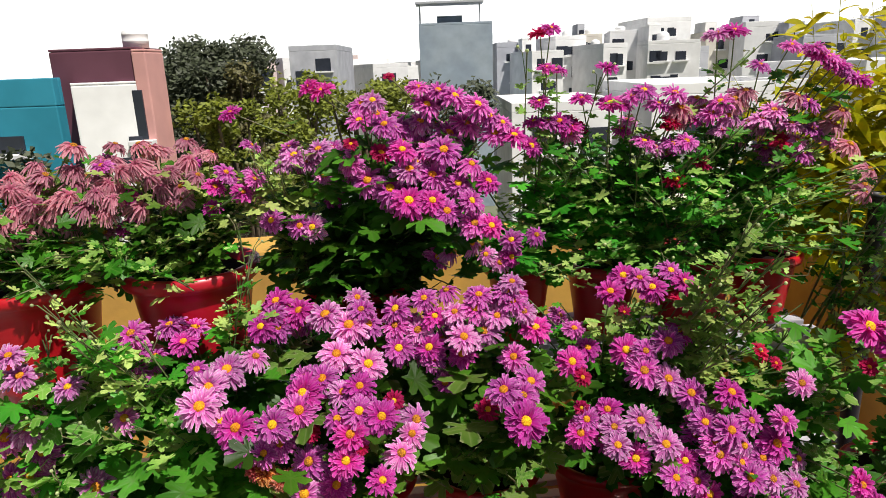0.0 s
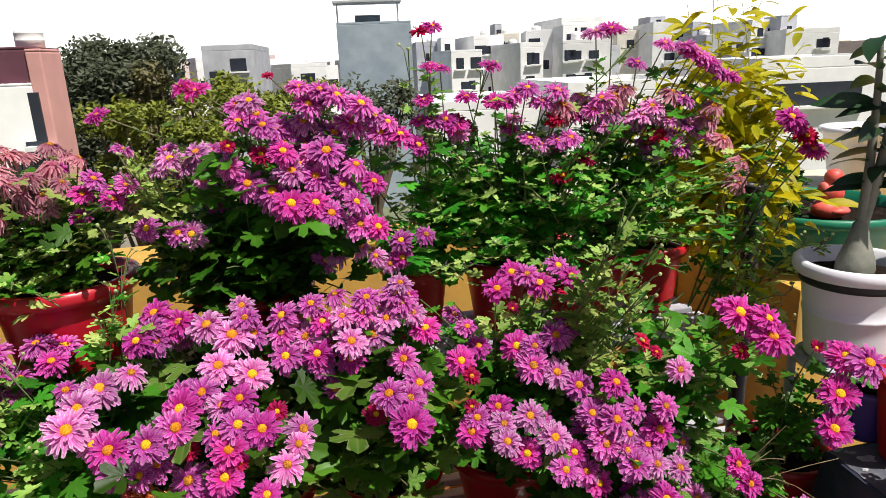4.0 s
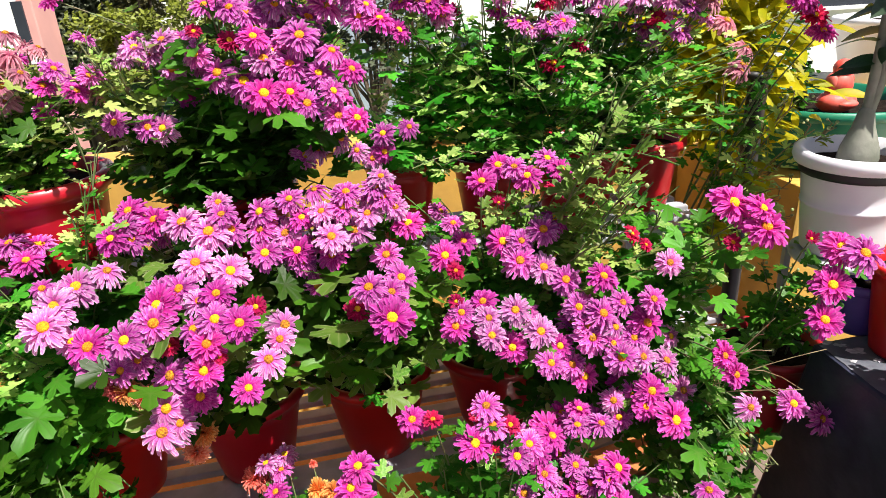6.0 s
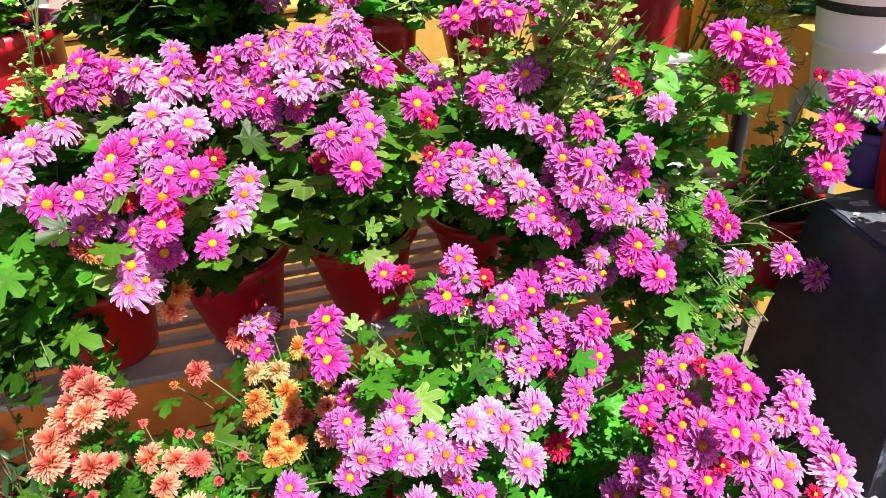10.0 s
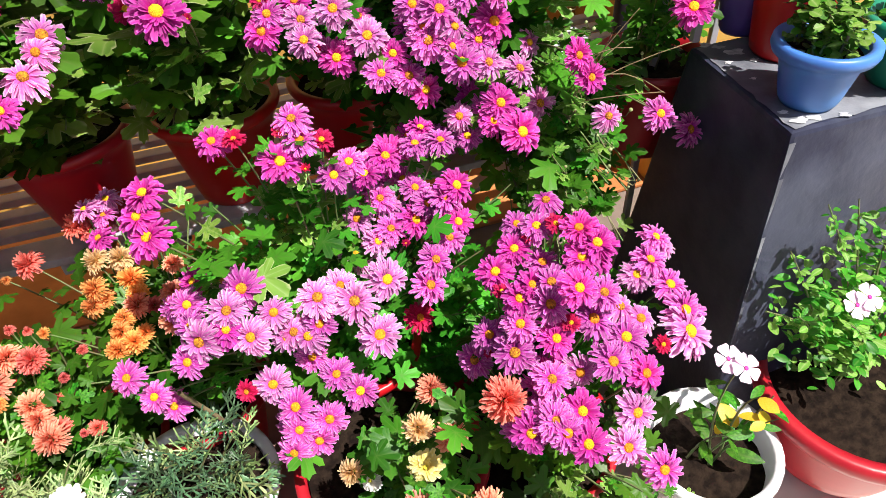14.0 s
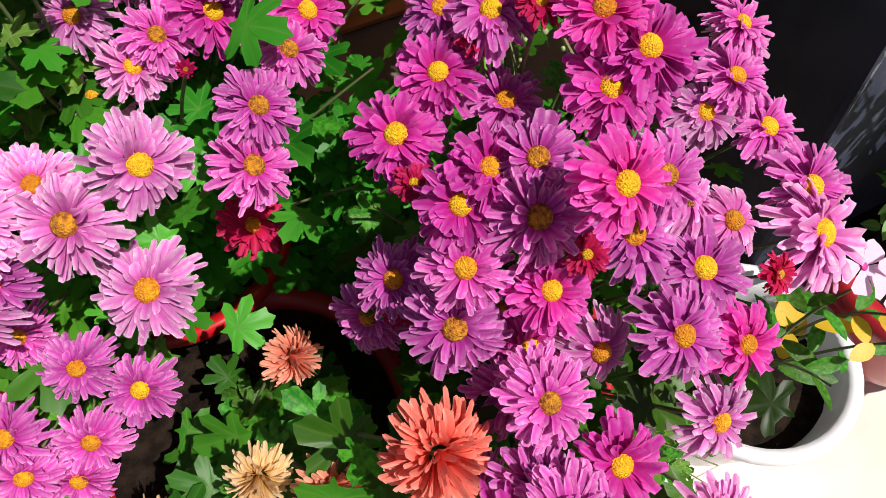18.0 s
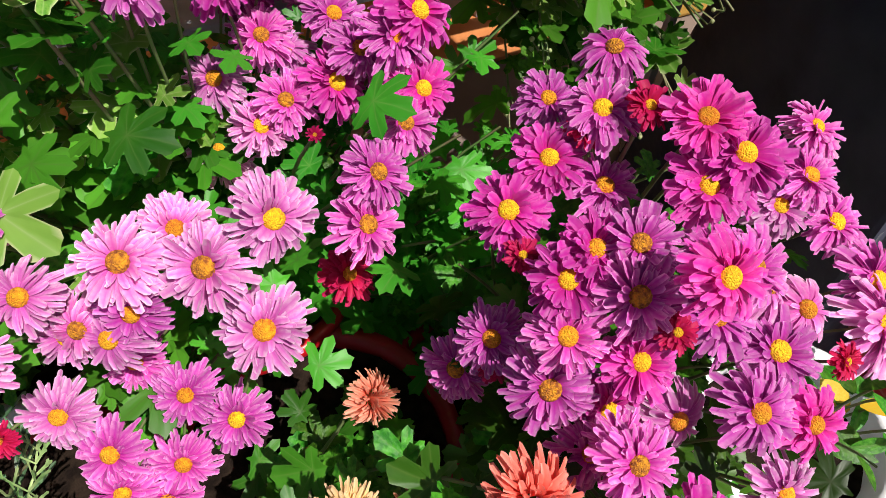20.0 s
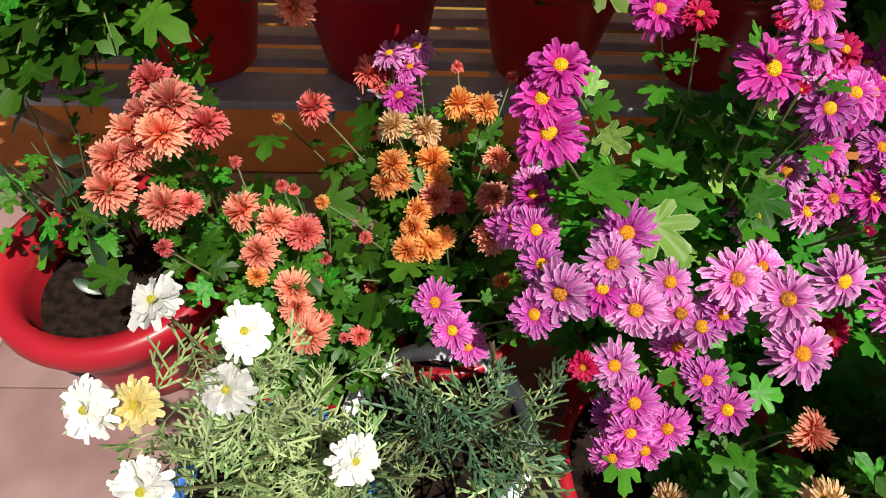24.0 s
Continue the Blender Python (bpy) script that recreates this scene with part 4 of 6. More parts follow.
F_D = bloom("mMPPCCMMmPPCMPmPMPlLP", [(0.472, 0.686, 0.641, 0.048), (0.504, 0.708, 0.656, 0.044), (0.54, 0.694, 0.635, 0.045), (0.537, 0.717, 0.682, 0.044), (0.558, 0.702, 0.694, 0.026), (0.529, 0.713, 0.671, 0.024), (0.582, 0.681, 0.699, 0.044), (0.601, 0.662, 0.685, 0.048), (0.578, 0.653, 0.673, 0.044), (0.72, 0.72, 0.618, 0.044), (0.696, 0.684, 0.612, 0.046), (0.473, 0.658, 0.632, 0.021), (0.509, 0.64, 0.652, 0.044), (0.532, 0.634, 0.658, 0.044), (0.549, 0.587, 0.69, 0.044), (0.594, 0.609, 0.648, 0.044), (0.489, 0.629, 0.644, 0.044), (0.523, 0.608, 0.646, 0.048), (0.621, 0.611, 0.613, 0.044), (0.674, 0.674, 0.597, 0.044), (0.722, 0.662, 0.577, 0.052)])
F_DE = bloom("lPLPPPCMCPPPC", [(0.644, 0.594, 0.601, 0.044), (0.718, 0.609, 0.581, 0.053), (0.713, 0.582, 0.569, 0.068), (0.483, 0.604, 0.624, 0.044), (0.45, 0.633, 0.579, 0.044), (0.581, 0.601, 0.61, 0.053), (0.546, 0.591, 0.623, 0.022), (0.526, 0.586, 0.604, 0.044), (0.448, 0.621, 0.564, 0.021), (0.431, 0.644, 0.516, 0.048), (0.472, 0.588, 0.589, 0.052), (0.617, 0.575, 0.593, 0.051), (0.664, 0.562, 0.58, 0.023)])
F_E = bloom("PlmmPMPLPmPrmLPP", [(0.586, 0.543, 0.592, 0.049), (0.551, 0.557, 0.562, 0.044), (0.63, 0.533, 0.567, 0.044), (0.518, 0.579, 0.543, 0.049), (0.495, 0.556, 0.543, 0.044), (0.53, 0.495, 0.573, 0.046), (0.491, 0.479, 0.589, 0.044), (0.611, 0.504, 0.528, 0.05), (0.49, 0.479, 0.59, 0.044), (0.462, 0.481, 0.571, 0.044), (0.486, 0.499, 0.57, 0.044), (0.518, 0.534, 0.547, 0.016), (0.52, 0.449, 0.577, 0.044), (0.576, 0.454, 0.54, 0.044), (0.606, 0.419, 0.537, 0.044), (0.5, 0.465, 0.583, 0.044)])
SAL = bloom("rsssrsssrss", [(-0.428, 0.953, 0.594, 0.048), (-0.382, 0.902, 0.609, 0.054), (-0.434, 0.885, 0.575, 0.046), (-0.386, 0.87, 0.59, 0.051), (-0.344, 0.896, 0.584, 0.044), (-0.453, 0.858, 0.552, 0.05), (-0.452, 0.826, 0.533, 0.052), (-0.402, 0.84, 0.495, 0.053), (-0.37, 0.846, 0.499, 0.027), (-0.425, 0.867, 0.561, 0.039), (-0.417, 0.898, 0.592, 0.041)])
OR_B = bloom("ssrsosssrrrr", [(-0.304, 0.845, 0.497, 0.045), (-0.258, 0.829, 0.5, 0.042), (-0.22, 0.821, 0.495, 0.039), (-0.272, 0.795, 0.481, 0.042), (-0.271, 0.772, 0.464, 0.024), (-0.23, 0.775, 0.443, 0.043), (-0.224, 0.755, 0.43, 0.04), (-0.205, 0.727, 0.415, 0.046), (-0.194, 0.748, 0.415, 0.026), (-0.145, 0.742, 0.402, 0.025), (-0.164, 0.736, 0.403, 0.012), (-0.374, 0.773, 0.501, 0.02)])
OR_A = bloom("rrrookkooooosrooooorssso", [(-0.241, 0.985, 0.55, 0.042), (-0.183, 1.071, 0.545, 0.045), (-0.162, 1.062, 0.54, 0.034), (-0.053, 1.005, 0.56, 0.041), (-0.021, 0.957, 0.598, 0.032), (-0.135, 0.975, 0.54, 0.039), (-0.094, 0.97, 0.543, 0.038), (-0.126, 0.907, 0.539, 0.035), (-0.081, 0.939, 0.519, 0.042), (-0.135, 0.894, 0.516, 0.032), (-0.114, 0.902, 0.519, 0.025), (-0.07, 0.91, 0.51, 0.033), (-0.071, 0.891, 0.504, 0.039), (-0.046, 0.891, 0.497, 0.028), (-0.09, 0.87, 0.498, 0.032), (-0.096, 0.817, 0.485, 0.035), (-0.07, 0.824, 0.491, 0.035), (-0.093, 0.846, 0.494, 0.032), (-0.054, 0.836, 0.495, 0.026), (-0.148, 0.826, 0.492, 0.015), (0, 0.917, 0.556, 0.029), (0.001, 0.866, 0.541, 0.037), (0.002, 0.815, 0.53, 0.036), (0.021, 0.787, 0.484, 0.02)])
LIL = bloom("LLmP", [(-0.154, 1.066, 0.583, 0.044), (-0.12, 1.083, 0.586, 0.044), (-0.135, 1.022, 0.551, 0.044), (-0.126, 1.059, 0.569, 0.044)])
LOW = bloom("PPP", [(-0.051, 0.718, 0.531, 0.044), (-0.031, 0.718, 0.479, 0.044), (-0.012, 0.718, 0.449, 0.044)])
U_EDGE = bloom("FFFffffffffffffffFfff", [(-0.732, 1.3, 1.366, 0.05), (-0.819, 1.3, 1.294, 0.05), (-0.799, 1.3, 1.31, 0.047), (-0.739, 1.22, 1.267, 0.05), (-0.782, 1.22, 1.269, 0.05), (-0.687, 1.22, 1.26, 0.05), (-0.816, 1.22, 1.259, 0.05), (-0.661, 1.22, 1.286, 0.043), (-0.631, 1.22, 1.274, 0.04), (-0.819, 1.22, 1.297, 0.045), (-0.715, 1.22, 1.283, 0.048), (-0.807, 1.22, 1.226, 0.05), (-0.843, 1.22, 1.232, 0.05), (-0.741, 1.3, 1.32, 0.045), (-0.682, 1.3, 1.334, 0.043), (-0.761, 1.22, 1.241, 0.049), (-0.845, 1.22, 1.199, 0.044), (-0.86, 1.22, 1.304, 0.05), (-0.883, 1.22, 1.25, 0.05), (-0.874, 1.22, 1.217, 0.05), (-0.651, 1.22, 1.248, 0.04)])
U_LEFT = bloom("FFmFfffffmmFmmmPPPFFfFf", [(-0.622, 1.34, 1.361, 0.045), (-0.524, 1.34, 1.366, 0.044), (-0.518, 1.34, 1.323, 0.035), (-0.601, 1.34, 1.352, 0.043), (-0.597, 1.26, 1.331, 0.05), (-0.573, 1.26, 1.309, 0.05), (-0.626, 1.26, 1.322, 0.047), (-0.554, 1.26, 1.286, 0.04), (-0.533, 1.26, 1.318, 0.039), (-0.618, 1.26, 1.266, 0.043), (-0.633, 1.26, 1.21, 0.044), (-0.519, 1.26, 1.263, 0.042), (-0.45, 1.26, 1.282, 0.039), (-0.397, 1.26, 1.269, 0.04), (-0.461, 1.26, 1.241, 0.035), (-0.425, 1.26, 1.309, 0.039), (-0.372, 1.26, 1.294, 0.035), (-0.394, 1.34, 1.35, 0.04), (-0.476, 1.34, 1.339, 0.035), (-0.516, 1.26, 1.285, 0.039), (-0.68, 1.34, 1.329, 0.046), (-0.48, 1.26, 1.306, 0.035), (-0.553, 1.26, 1.258, 0.036)])
U_MID = bloom("LLPLPPmLmmPPPPPPPPPPPP", [(-0.305, 1.32, 1.33, 0.054), (-0.255, 1.32, 1.34, 0.054), (-0.214, 1.32, 1.327, 0.054), (-0.246, 1.32, 1.288, 0.054), (-0.151, 1.24, 1.287, 0.059), (-0.109, 1.24, 1.27, 0.063), (-0.072, 1.2, 1.253, 0.063), (-0.07, 1.24, 1.305, 0.061), (-0.082, 1.24, 1.343, 0.049), (-0.028, 1.2, 1.252, 0.049), (-0.002, 1.2, 1.231, 0.055), (-0.027, 1.24, 1.293, 0.061), (0.021, 1.24, 1.275, 0.052), (-0.004, 1.24, 1.34, 0.062), (-0.049, 1.32, 1.343, 0.055), (0.008, 1.32, 1.363, 0.064), (0.042, 1.32, 1.38, 0.06), (-0.098, 1.32, 1.379, 0.058), (-0.113, 1.24, 1.391, 0.05), (-0.034, 1.3, 1.421, 0.054), (0.021, 1.3, 1.435, 0.056), (0.064, 1.3, 1.418, 0.059)])
U_MIDB = bloom("PPLPPmMPPmmLLPCCddPL", [(-0.049, 1.3, 1.454, 0.044), (-0.011, 1.3, 1.447, 0.047), (-0.048, 1.32, 1.388, 0.053), (0.087, 1.32, 1.394, 0.053), (0.097, 1.32, 1.36, 0.053), (0.137, 1.32, 1.354, 0.053), (0.171, 1.32, 1.332, 0.045), (0.045, 1.2, 1.249, 0.046), (0.049, 1.2, 1.206, 0.053), (0.081, 1.2, 1.2, 0.046), (0.079, 1.24, 1.278, 0.046), (-0.324, 1.32, 1.314, 0.047), (-0.278, 1.32, 1.318, 0.049), (-0.182, 1.24, 1.32, 0.046), (-0.122, 1.24, 1.339, 0.038), (-0.178, 1.24, 1.357, 0.026), (-0.065, 1.32, 1.377, 0.05), (0.048, 1.24, 1.312, 0.046), (-0.152, 1.24, 1.429, 0.046), (-0.132, 1.24, 1.435, 0.046)])
U_LOWF = bloom("PPLlPllmPdl", [(-0.348, 1.26, 1.211, 0.045), (-0.293, 1.26, 1.198, 0.046), (-0.268, 1.26, 1.194, 0.052), (0.045, 1.26, 1.152, 0.047), (-0.023, 1.26, 1.125, 0.047), (0, 1.26, 1.136, 0.044), (0.073, 1.26, 1.127, 0.038), (0.124, 1.26, 1.12, 0.04), (0.124, 1.26, 1.155, 0.044), (0.174, 1.26, 1.164, 0.038), (0.101, 1.26, 1.109, 0.038)])
U_TALL = bloom("MMCMCmMmM", [(-0.238, 1.32, 1.454, 0.049), (-0.265, 1.32, 1.461, 0.041), (-0.106, 1.32, 1.476, 0.021), (-0.422, 1.32, 1.417, 0.042), (0.187, 1.32, 1.545, 0.04), (0.208, 1.32, 1.554, 0.037), (0.22, 1.32, 1.476, 0.035), (0.201, 1.32, 1.482, 0.035), (0.187, 1.32, 1.418, 0.037)])
U_RIGHT = bloom("mmmPMMMmPPPPFCPPPCCCL", [(0.179, 1.34, 1.378, 0.041), (0.23, 1.34, 1.377, 0.047), (0.253, 1.34, 1.365, 0.045), (0.207, 1.34, 1.377, 0.041), (0.274, 1.34, 1.419, 0.041), (0.323, 1.34, 1.477, 0.042), (0.331, 1.34, 1.409, 0.046), (0.354, 1.34, 1.406, 0.042), (0.397, 1.34, 1.431, 0.05), (0.375, 1.34, 1.421, 0.046), (0.459, 1.34, 1.424, 0.05), (0.427, 1.34, 1.403, 0.05), (0.472, 1.34, 1.396, 0.05), (0.457, 1.34, 1.369, 0.037), (0.402, 1.34, 1.331, 0.045), (0.46, 1.34, 1.323, 0.05), (0.488, 1.34, 1.328, 0.048), (0.519, 1.34, 1.285, 0.042), (0.47, 1.34, 1.25, 0.044), (0.446, 1.34, 1.358, 0.023), (0.425, 1.34, 1.319, 0.041)])
U_FAR = bloom("PPFLPLLFPLPCPLFFFFFFl", [(0.559, 1.36, 1.403, 0.05), (0.543, 1.36, 1.381, 0.049), (0.587, 1.36, 1.407, 0.05), (0.569, 1.36, 1.346, 0.05), (0.632, 1.36, 1.472, 0.039), (0.669, 1.36, 1.382, 0.05), (0.647, 1.36, 1.366, 0.05), (0.712, 1.36, 1.409, 0.05), (0.736, 1.36, 1.397, 0.05), (0.706, 1.36, 1.353, 0.05), (0.754, 1.36, 1.34, 0.05), (0.687, 1.36, 1.319, 0.044), (0.736, 1.36, 1.294, 0.05), (0.721, 1.36, 1.318, 0.05), (0.793, 1.36, 1.35, 0.05), (0.832, 1.36, 1.308, 0.05), (0.88, 1.36, 1.254, 0.05), (0.875, 1.36, 1.206, 0.05), (0.806, 1.36, 1.377, 0.048), (0.608, 1.36, 1.423, 0.043), (0.578, 1.36, 1.374, 0.043)])
U_SPRAY = bloom("LMPPPPmmmP", [(0.543, 1.36, 1.534, 0.049), (0.576, 1.36, 1.538, 0.049), (0.69, 1.36, 1.508, 0.039), (0.735, 1.36, 1.501, 0.049), (0.765, 1.36, 1.483, 0.049), (0.796, 1.36, 1.461, 0.049), (0.832, 1.36, 1.438, 0.049), (0.747, 1.36, 1.489, 0.045), (0.783, 1.36, 1.47, 0.045), (0.814, 1.36, 1.447, 0.048)])
M_SIDE = bloom("mCmm", [(0.91, 1.25, 1.357, 0.05), (0.944, 1.25, 1.318, 0.05), (0.966, 1.25, 1.29, 0.048), (0.93, 1.26, 1.34, 0.046)])
POM = [(0.367, 0.669, 0.433), (0.335, 0.573, 0.485), (0.377, 0.551, 0.486), (0.336, 0.543, 0.436), (0.315, 0.491, 0.419), (0.408, 0.476, 0.423), (0.37, 0.437, 0.484)]
WH = [(-0.263, 0.6, 0.67), (-0.199, 0.604, 0.63), (-0.269, 0.534, 0.618), (-0.103, 0.547, 0.516), (-0.214, 0.57, 0.586), (-0.296, 0.52, 0.633), (-0.237, 0.47, 0.619)]
PERI = [(0.983, 0.594, 0.535), (0.781, 0.572, 0.501)]
OR_HANG = [(-0.327, 0.98, 0.831), (-0.301, 0.98, 0.816), (-0.278, 0.98, 0.818), (-0.223, 0.98, 0.734), (-0.243, 0.98, 0.695), (-0.342, 0.98, 0.838)]
POM_PALE = [(0.229, 0.6, 0.363), (0.253, 0.6, 0.33), (0.272, 0.6, 0.227)]


R2 = 0.625
plant("chrysanthemum", (-0.548, 1.335, 1.085), U_LEFT + mix(around(U_LEFT, 16, 0.06, 1), "fFPf", 0.05, 2),
      "bushy chrysanthemum with fading pink-brown flowers in a red tub", CHRYS, tips=rows_of(26, (-0.70, -0.41), (1.20, 1.30), (1.12, 1.26), 61), leaves=LEAVES[:2] + LEAVES_SHOOT, leaf_size=0.046, per_stem=10, lean=(0, -0.12, 1.0), seed=1, extra=327, low=0.35, wide=0.05, buds=1)
plant("chrysanthemum", (-0.87, 1.295, 1.075), U_EDGE + mix(around(U_EDGE, 26, 0.06, 3), "fFfFf", 0.052, 4),
      "withering chrysanthemum with brownish pink flowers in a red tub", CHRYS, tips=rows_of(12, (-1.0, -0.74), (1.18, 1.27), (1.12, 1.2), 62), leaves=LEAVES + LEAVES_PALE, leaf_size=0.042, per_stem=8, lean=(0, -0.12, 1.0), seed=41, extra=156, low=0.4)
plant("chrysanthemum", (-0.17, 1.43, 1.02), U_MID + U_MIDB + mix(around(U_MID, 26, 0.06, 3), "PPpdPm", 0.052, 4),
      "large chrysanthemum covered in lilac and magenta daisy flowers, spilling forward", CHRYS, tips=[(-0.3, 1.28, 1.16), (0.0, 1.2, 1.12), (-0.1, 1.24, 1.1), (-0.2, 1.2, 1.14), (0.02, 1.24, 1.06)], leaf_size=0.07, per_stem=4, lean=(0, -0.42, 0.8), seed=2, extra=280)
plant("chrysanthemum", (-0.23, 1.45, 1.02), U_LOWF[:6], "chrysanthemum with a few lilac flowers hanging over the pot rim", CHRYS,
      tips=[(-0.34, 1.3, 1.25), (-0.4, 1.3, 1.3), (-0.2, 1.24, 1.2), (-0.15, 1.25, 1.08), (-0.24, 1.25, 1.1), (0.06, 1.3, 1.15), (-0.3, 1.25, 1.08), (-0.36, 1.3, 1.12), (-0.05, 1.24, 1.05)], leaf_size=0.064, per_stem=8, seed=3, extra=249)
plant("chrysanthemum", (-0.30, 1.38, 1.02), [], "yellowish leafy chrysanthemum shoots in bud", CHRYS, tips=rows_of(9, (-0.42, -0.28), (1.24, 1.32), (1.2, 1.36), 63), leaves=LEAVES_SHOOT, leaf_size=0.05, per_stem=16, seed=63, extra=90, wide=0.03, buds=2)
plant("chrysanthemum", (0.165, 1.50, 1.02), U_LOWF[6:], "small chrysanthemum with drooping dark pink flowers", CHRYS,
      tips=[(0.27, 1.32, 1.14), (0.25, 1.36, 1.25), (0.2, 1.38, 1.3), (0.3, 1.38, 1.35), (0.25, 1.3, 1.05), (0.22, 1.34, 1.18), (0.3, 1.36, 1.26), (0.16, 1.4, 1.24)], leaves=LEAVES_SHOOT + LEAVES, leaf_size=0.05, per_stem=16, seed=4, extra=156, buds=2)
plant("chrysanthemum", (0.37, 1.53, 1.01), U_RIGHT + mix(around(U_RIGHT, 10, 0.06, 7), "mPCL", 0.048, 8),
      "tall leafy chrysanthemum with magenta flowers at the top", CHRYS, tips=[(0.34, 1.36, 1.28), (0.28, 1.38, 1.22), (0.42, 1.36, 1.18), (0.5, 1.36, 1.2), (0.36, 1.36, 1.12), (0.52, 1.38, 1.1), (0.45, 1.36, 1.22), (0.4, 1.36, 1.3), (0.3, 1.38, 1.1), (0.48, 1.34, 1.12)],
      leaves=LEAVES + LEAVES_SHOOT, leaf_size=0.042, per_stem=13, lean=(0, -0.12, 1.0), seed=5, extra=320)
plant("chrysanthemum", (0.42, 1.52, 1.01), [], "leafy sunlit chrysanthemum shoots in bud", CHRYS, tips=rows_of(30, (0.12, 0.62), (1.3, 1.42), (1.12, 1.36), 64), leaves=LEAVES + LEAVES_SHOOT, leaf_size=0.052, per_stem=14, seed=64, extra=202, wide=0.04, buds=2)
plant("chrysanthemum", (0.50, 1.50, 1.02), [], "bright green chrysanthemum leaves at the front of the upper shelf", CHRYS, tips=rows_of(34, (0.16, 0.88), (1.18, 1.30), (1.05, 1.33), 81), leaves=LEAVES + LEAVES_SHOOT + LEAVES_SHOOT[:1], leaf_size=0.046, per_stem=11, seed=81, extra=70, low=0.35, wide=0.05, buds=1)
plant("chrysanthemum", (-0.66, 1.30, 1.08), [], "bright green chrysanthemum leaves over the rims of the wide tubs", CHRYS, tips=rows_of(24, (-0.96, -0.44), (1.10, 1.20), (1.11, 1.22), 82), leaves=LEAVES[:3] + LEAVES_SHOOT, leaf_size=0.046, per_stem=9, seed=82, extra=90, low=0.3, wide=0.05)
plant("chrysanthemum", (0.60, 1.54, 1.02), U_FAR + U_SPRAY + mix(around(U_FAR, 18, 0.05, 9), "LFPl", 0.05, 10),
      "chrysanthemum with pale lilac and withering flowers", CHRYS, tips=[(0.6, 1.36, 1.2), (0.7, 1.36, 1.15), (0.76, 1.36, 1.22), (0.55, 1.38, 1.12), (0.82, 1.34, 1.15), (0.66, 1.36, 1.1), (0.6, 1.34, 1.06), (0.74, 1.34, 1.08)], leaves=LEAVES + LEAVES_SHOOT, leaf_size=0.042, per_stem=10, lean=(0, -0.12, 1.0), seed=6, extra=300)
plant("chrysanthemum", (0.2, 1.5, 1.02), U_TALL, "thin tall chrysanthemum shoots with red-pink flowers and buds", CHRYS, tips=[(0.16, 1.3, 1.5), (0.31, 1.34, 1.46), (0.62, 1.36, 1.5)], leaves=LEAVES_PALE, leaf_size=0.032, per_stem=14, lean=(0, -0.12, 1.0), seed=7, extra=90, wide=0.025, buds=3)
plant("chrysanthemum", (0.84, 1.42, 0.9), M_SIDE, "wiry chrysanthemum stems with a spray of deep pink flowers", CHRYS, tips=[(0.9, 1.3, 1.2), (0.86, 1.3, 1.1), (0.95, 1.3, 1.15)], leaf_size=0.032, per_stem=6, seed=8, extra=60, buds=2)
plant("chrysanthemum", (-0.496, 1.238, R2), M_LEFT + mix(around(M_LEFT, 6, 0.05, 13), "LPd", 0.05, 14), "chrysanthemum with lilac flowers and broad green leaves", CHRYS,
      tips=[(-0.6, 1.1, 0.85), (-0.52, 1.02, 0.8), (-0.44, 1.0, 0.78), (-0.62, 1.05, 0.72), (-0.5, 1.0, 0.68), (-0.4, 1.04, 0.7), (-0.58, 1.2, 0.95), (-0.45, 1.0, 0.86)], leaf_size=0.078, per_stem=8, seed=9, extra=234)
plant("chrysanthemum", (-0.772, 1.195, R2), M_LOW, "chrysanthemum with pale green shoots and lilac flowers", CHRYS,
      tips=[(-0.7, 1.0, 0.8), (-0.62, 1.08, 0.92), (-0.66, 1.12, 1.0), (-0.75, 1.05, 0.9), (-0.82, 1.0, 0.82), (-0.6, 1.0, 0.7), (-0.7, 0.98, 0.66), (-0.56, 1.14, 1.0), (-0.68, 1.1, 1.02), (-0.74, 1.1, 1.04)], leaves=LEAVES + LEAVES_PALE + LEAVES_PALE, leaf_size=0.064, per_stem=14, seed=10, extra=234, buds=3)
plant("chrysanthemum", (-0.46, 1.22, R2), [], "pale leafy chrysanthemum shoots in bud", CHRYS,
      tips=[(-0.4, 1.2, 1.12), (-0.4, 1.22, 1.2), (-0.38, 1.2, 1.16), (-0.39, 1.16, 1.1), (-0.42, 1.18, 1.06), (-0.70, 1.03, 1.19), (-0.68, 1.03, 1.13)] + rows_of(16, (-0.68, -0.50), (0.98, 1.1), (0.88, 1.1), 67), leaves=LEAVES_SHOOT + LEAVES[:1], leaf_size=0.058, per_stem=13, seed=40, extra=84, wide=0.04, buds=2, thick=0.0022)
# pale leaves in the next three plants put sunlight into the leaf colour
plant("chrysanthemum", (-0.218, 1.268, R2), M_A + M_AB + mix(around(M_A, 10, 0.05, 15), "PmdLP", 0.05, 16) + mix(OR_HANG, "osoosr", 0.045, 3), "dense chrysanthemum with magenta flowers leaning forward over its pot", CHRYS,
      tips=[(-0.1, 1.02, 0.76), (-0.2, 1.05, 0.72), (-0.3, 1.05, 0.75), (-0.06, 1.06, 0.82), (-0.14, 1.08, 0.7), (-0.02, 1.0, 0.78)], leaves=LEAVES + LEAVES_PALE[:2], leaf_size=0.078, per_stem=5, seed=11, extra=234)
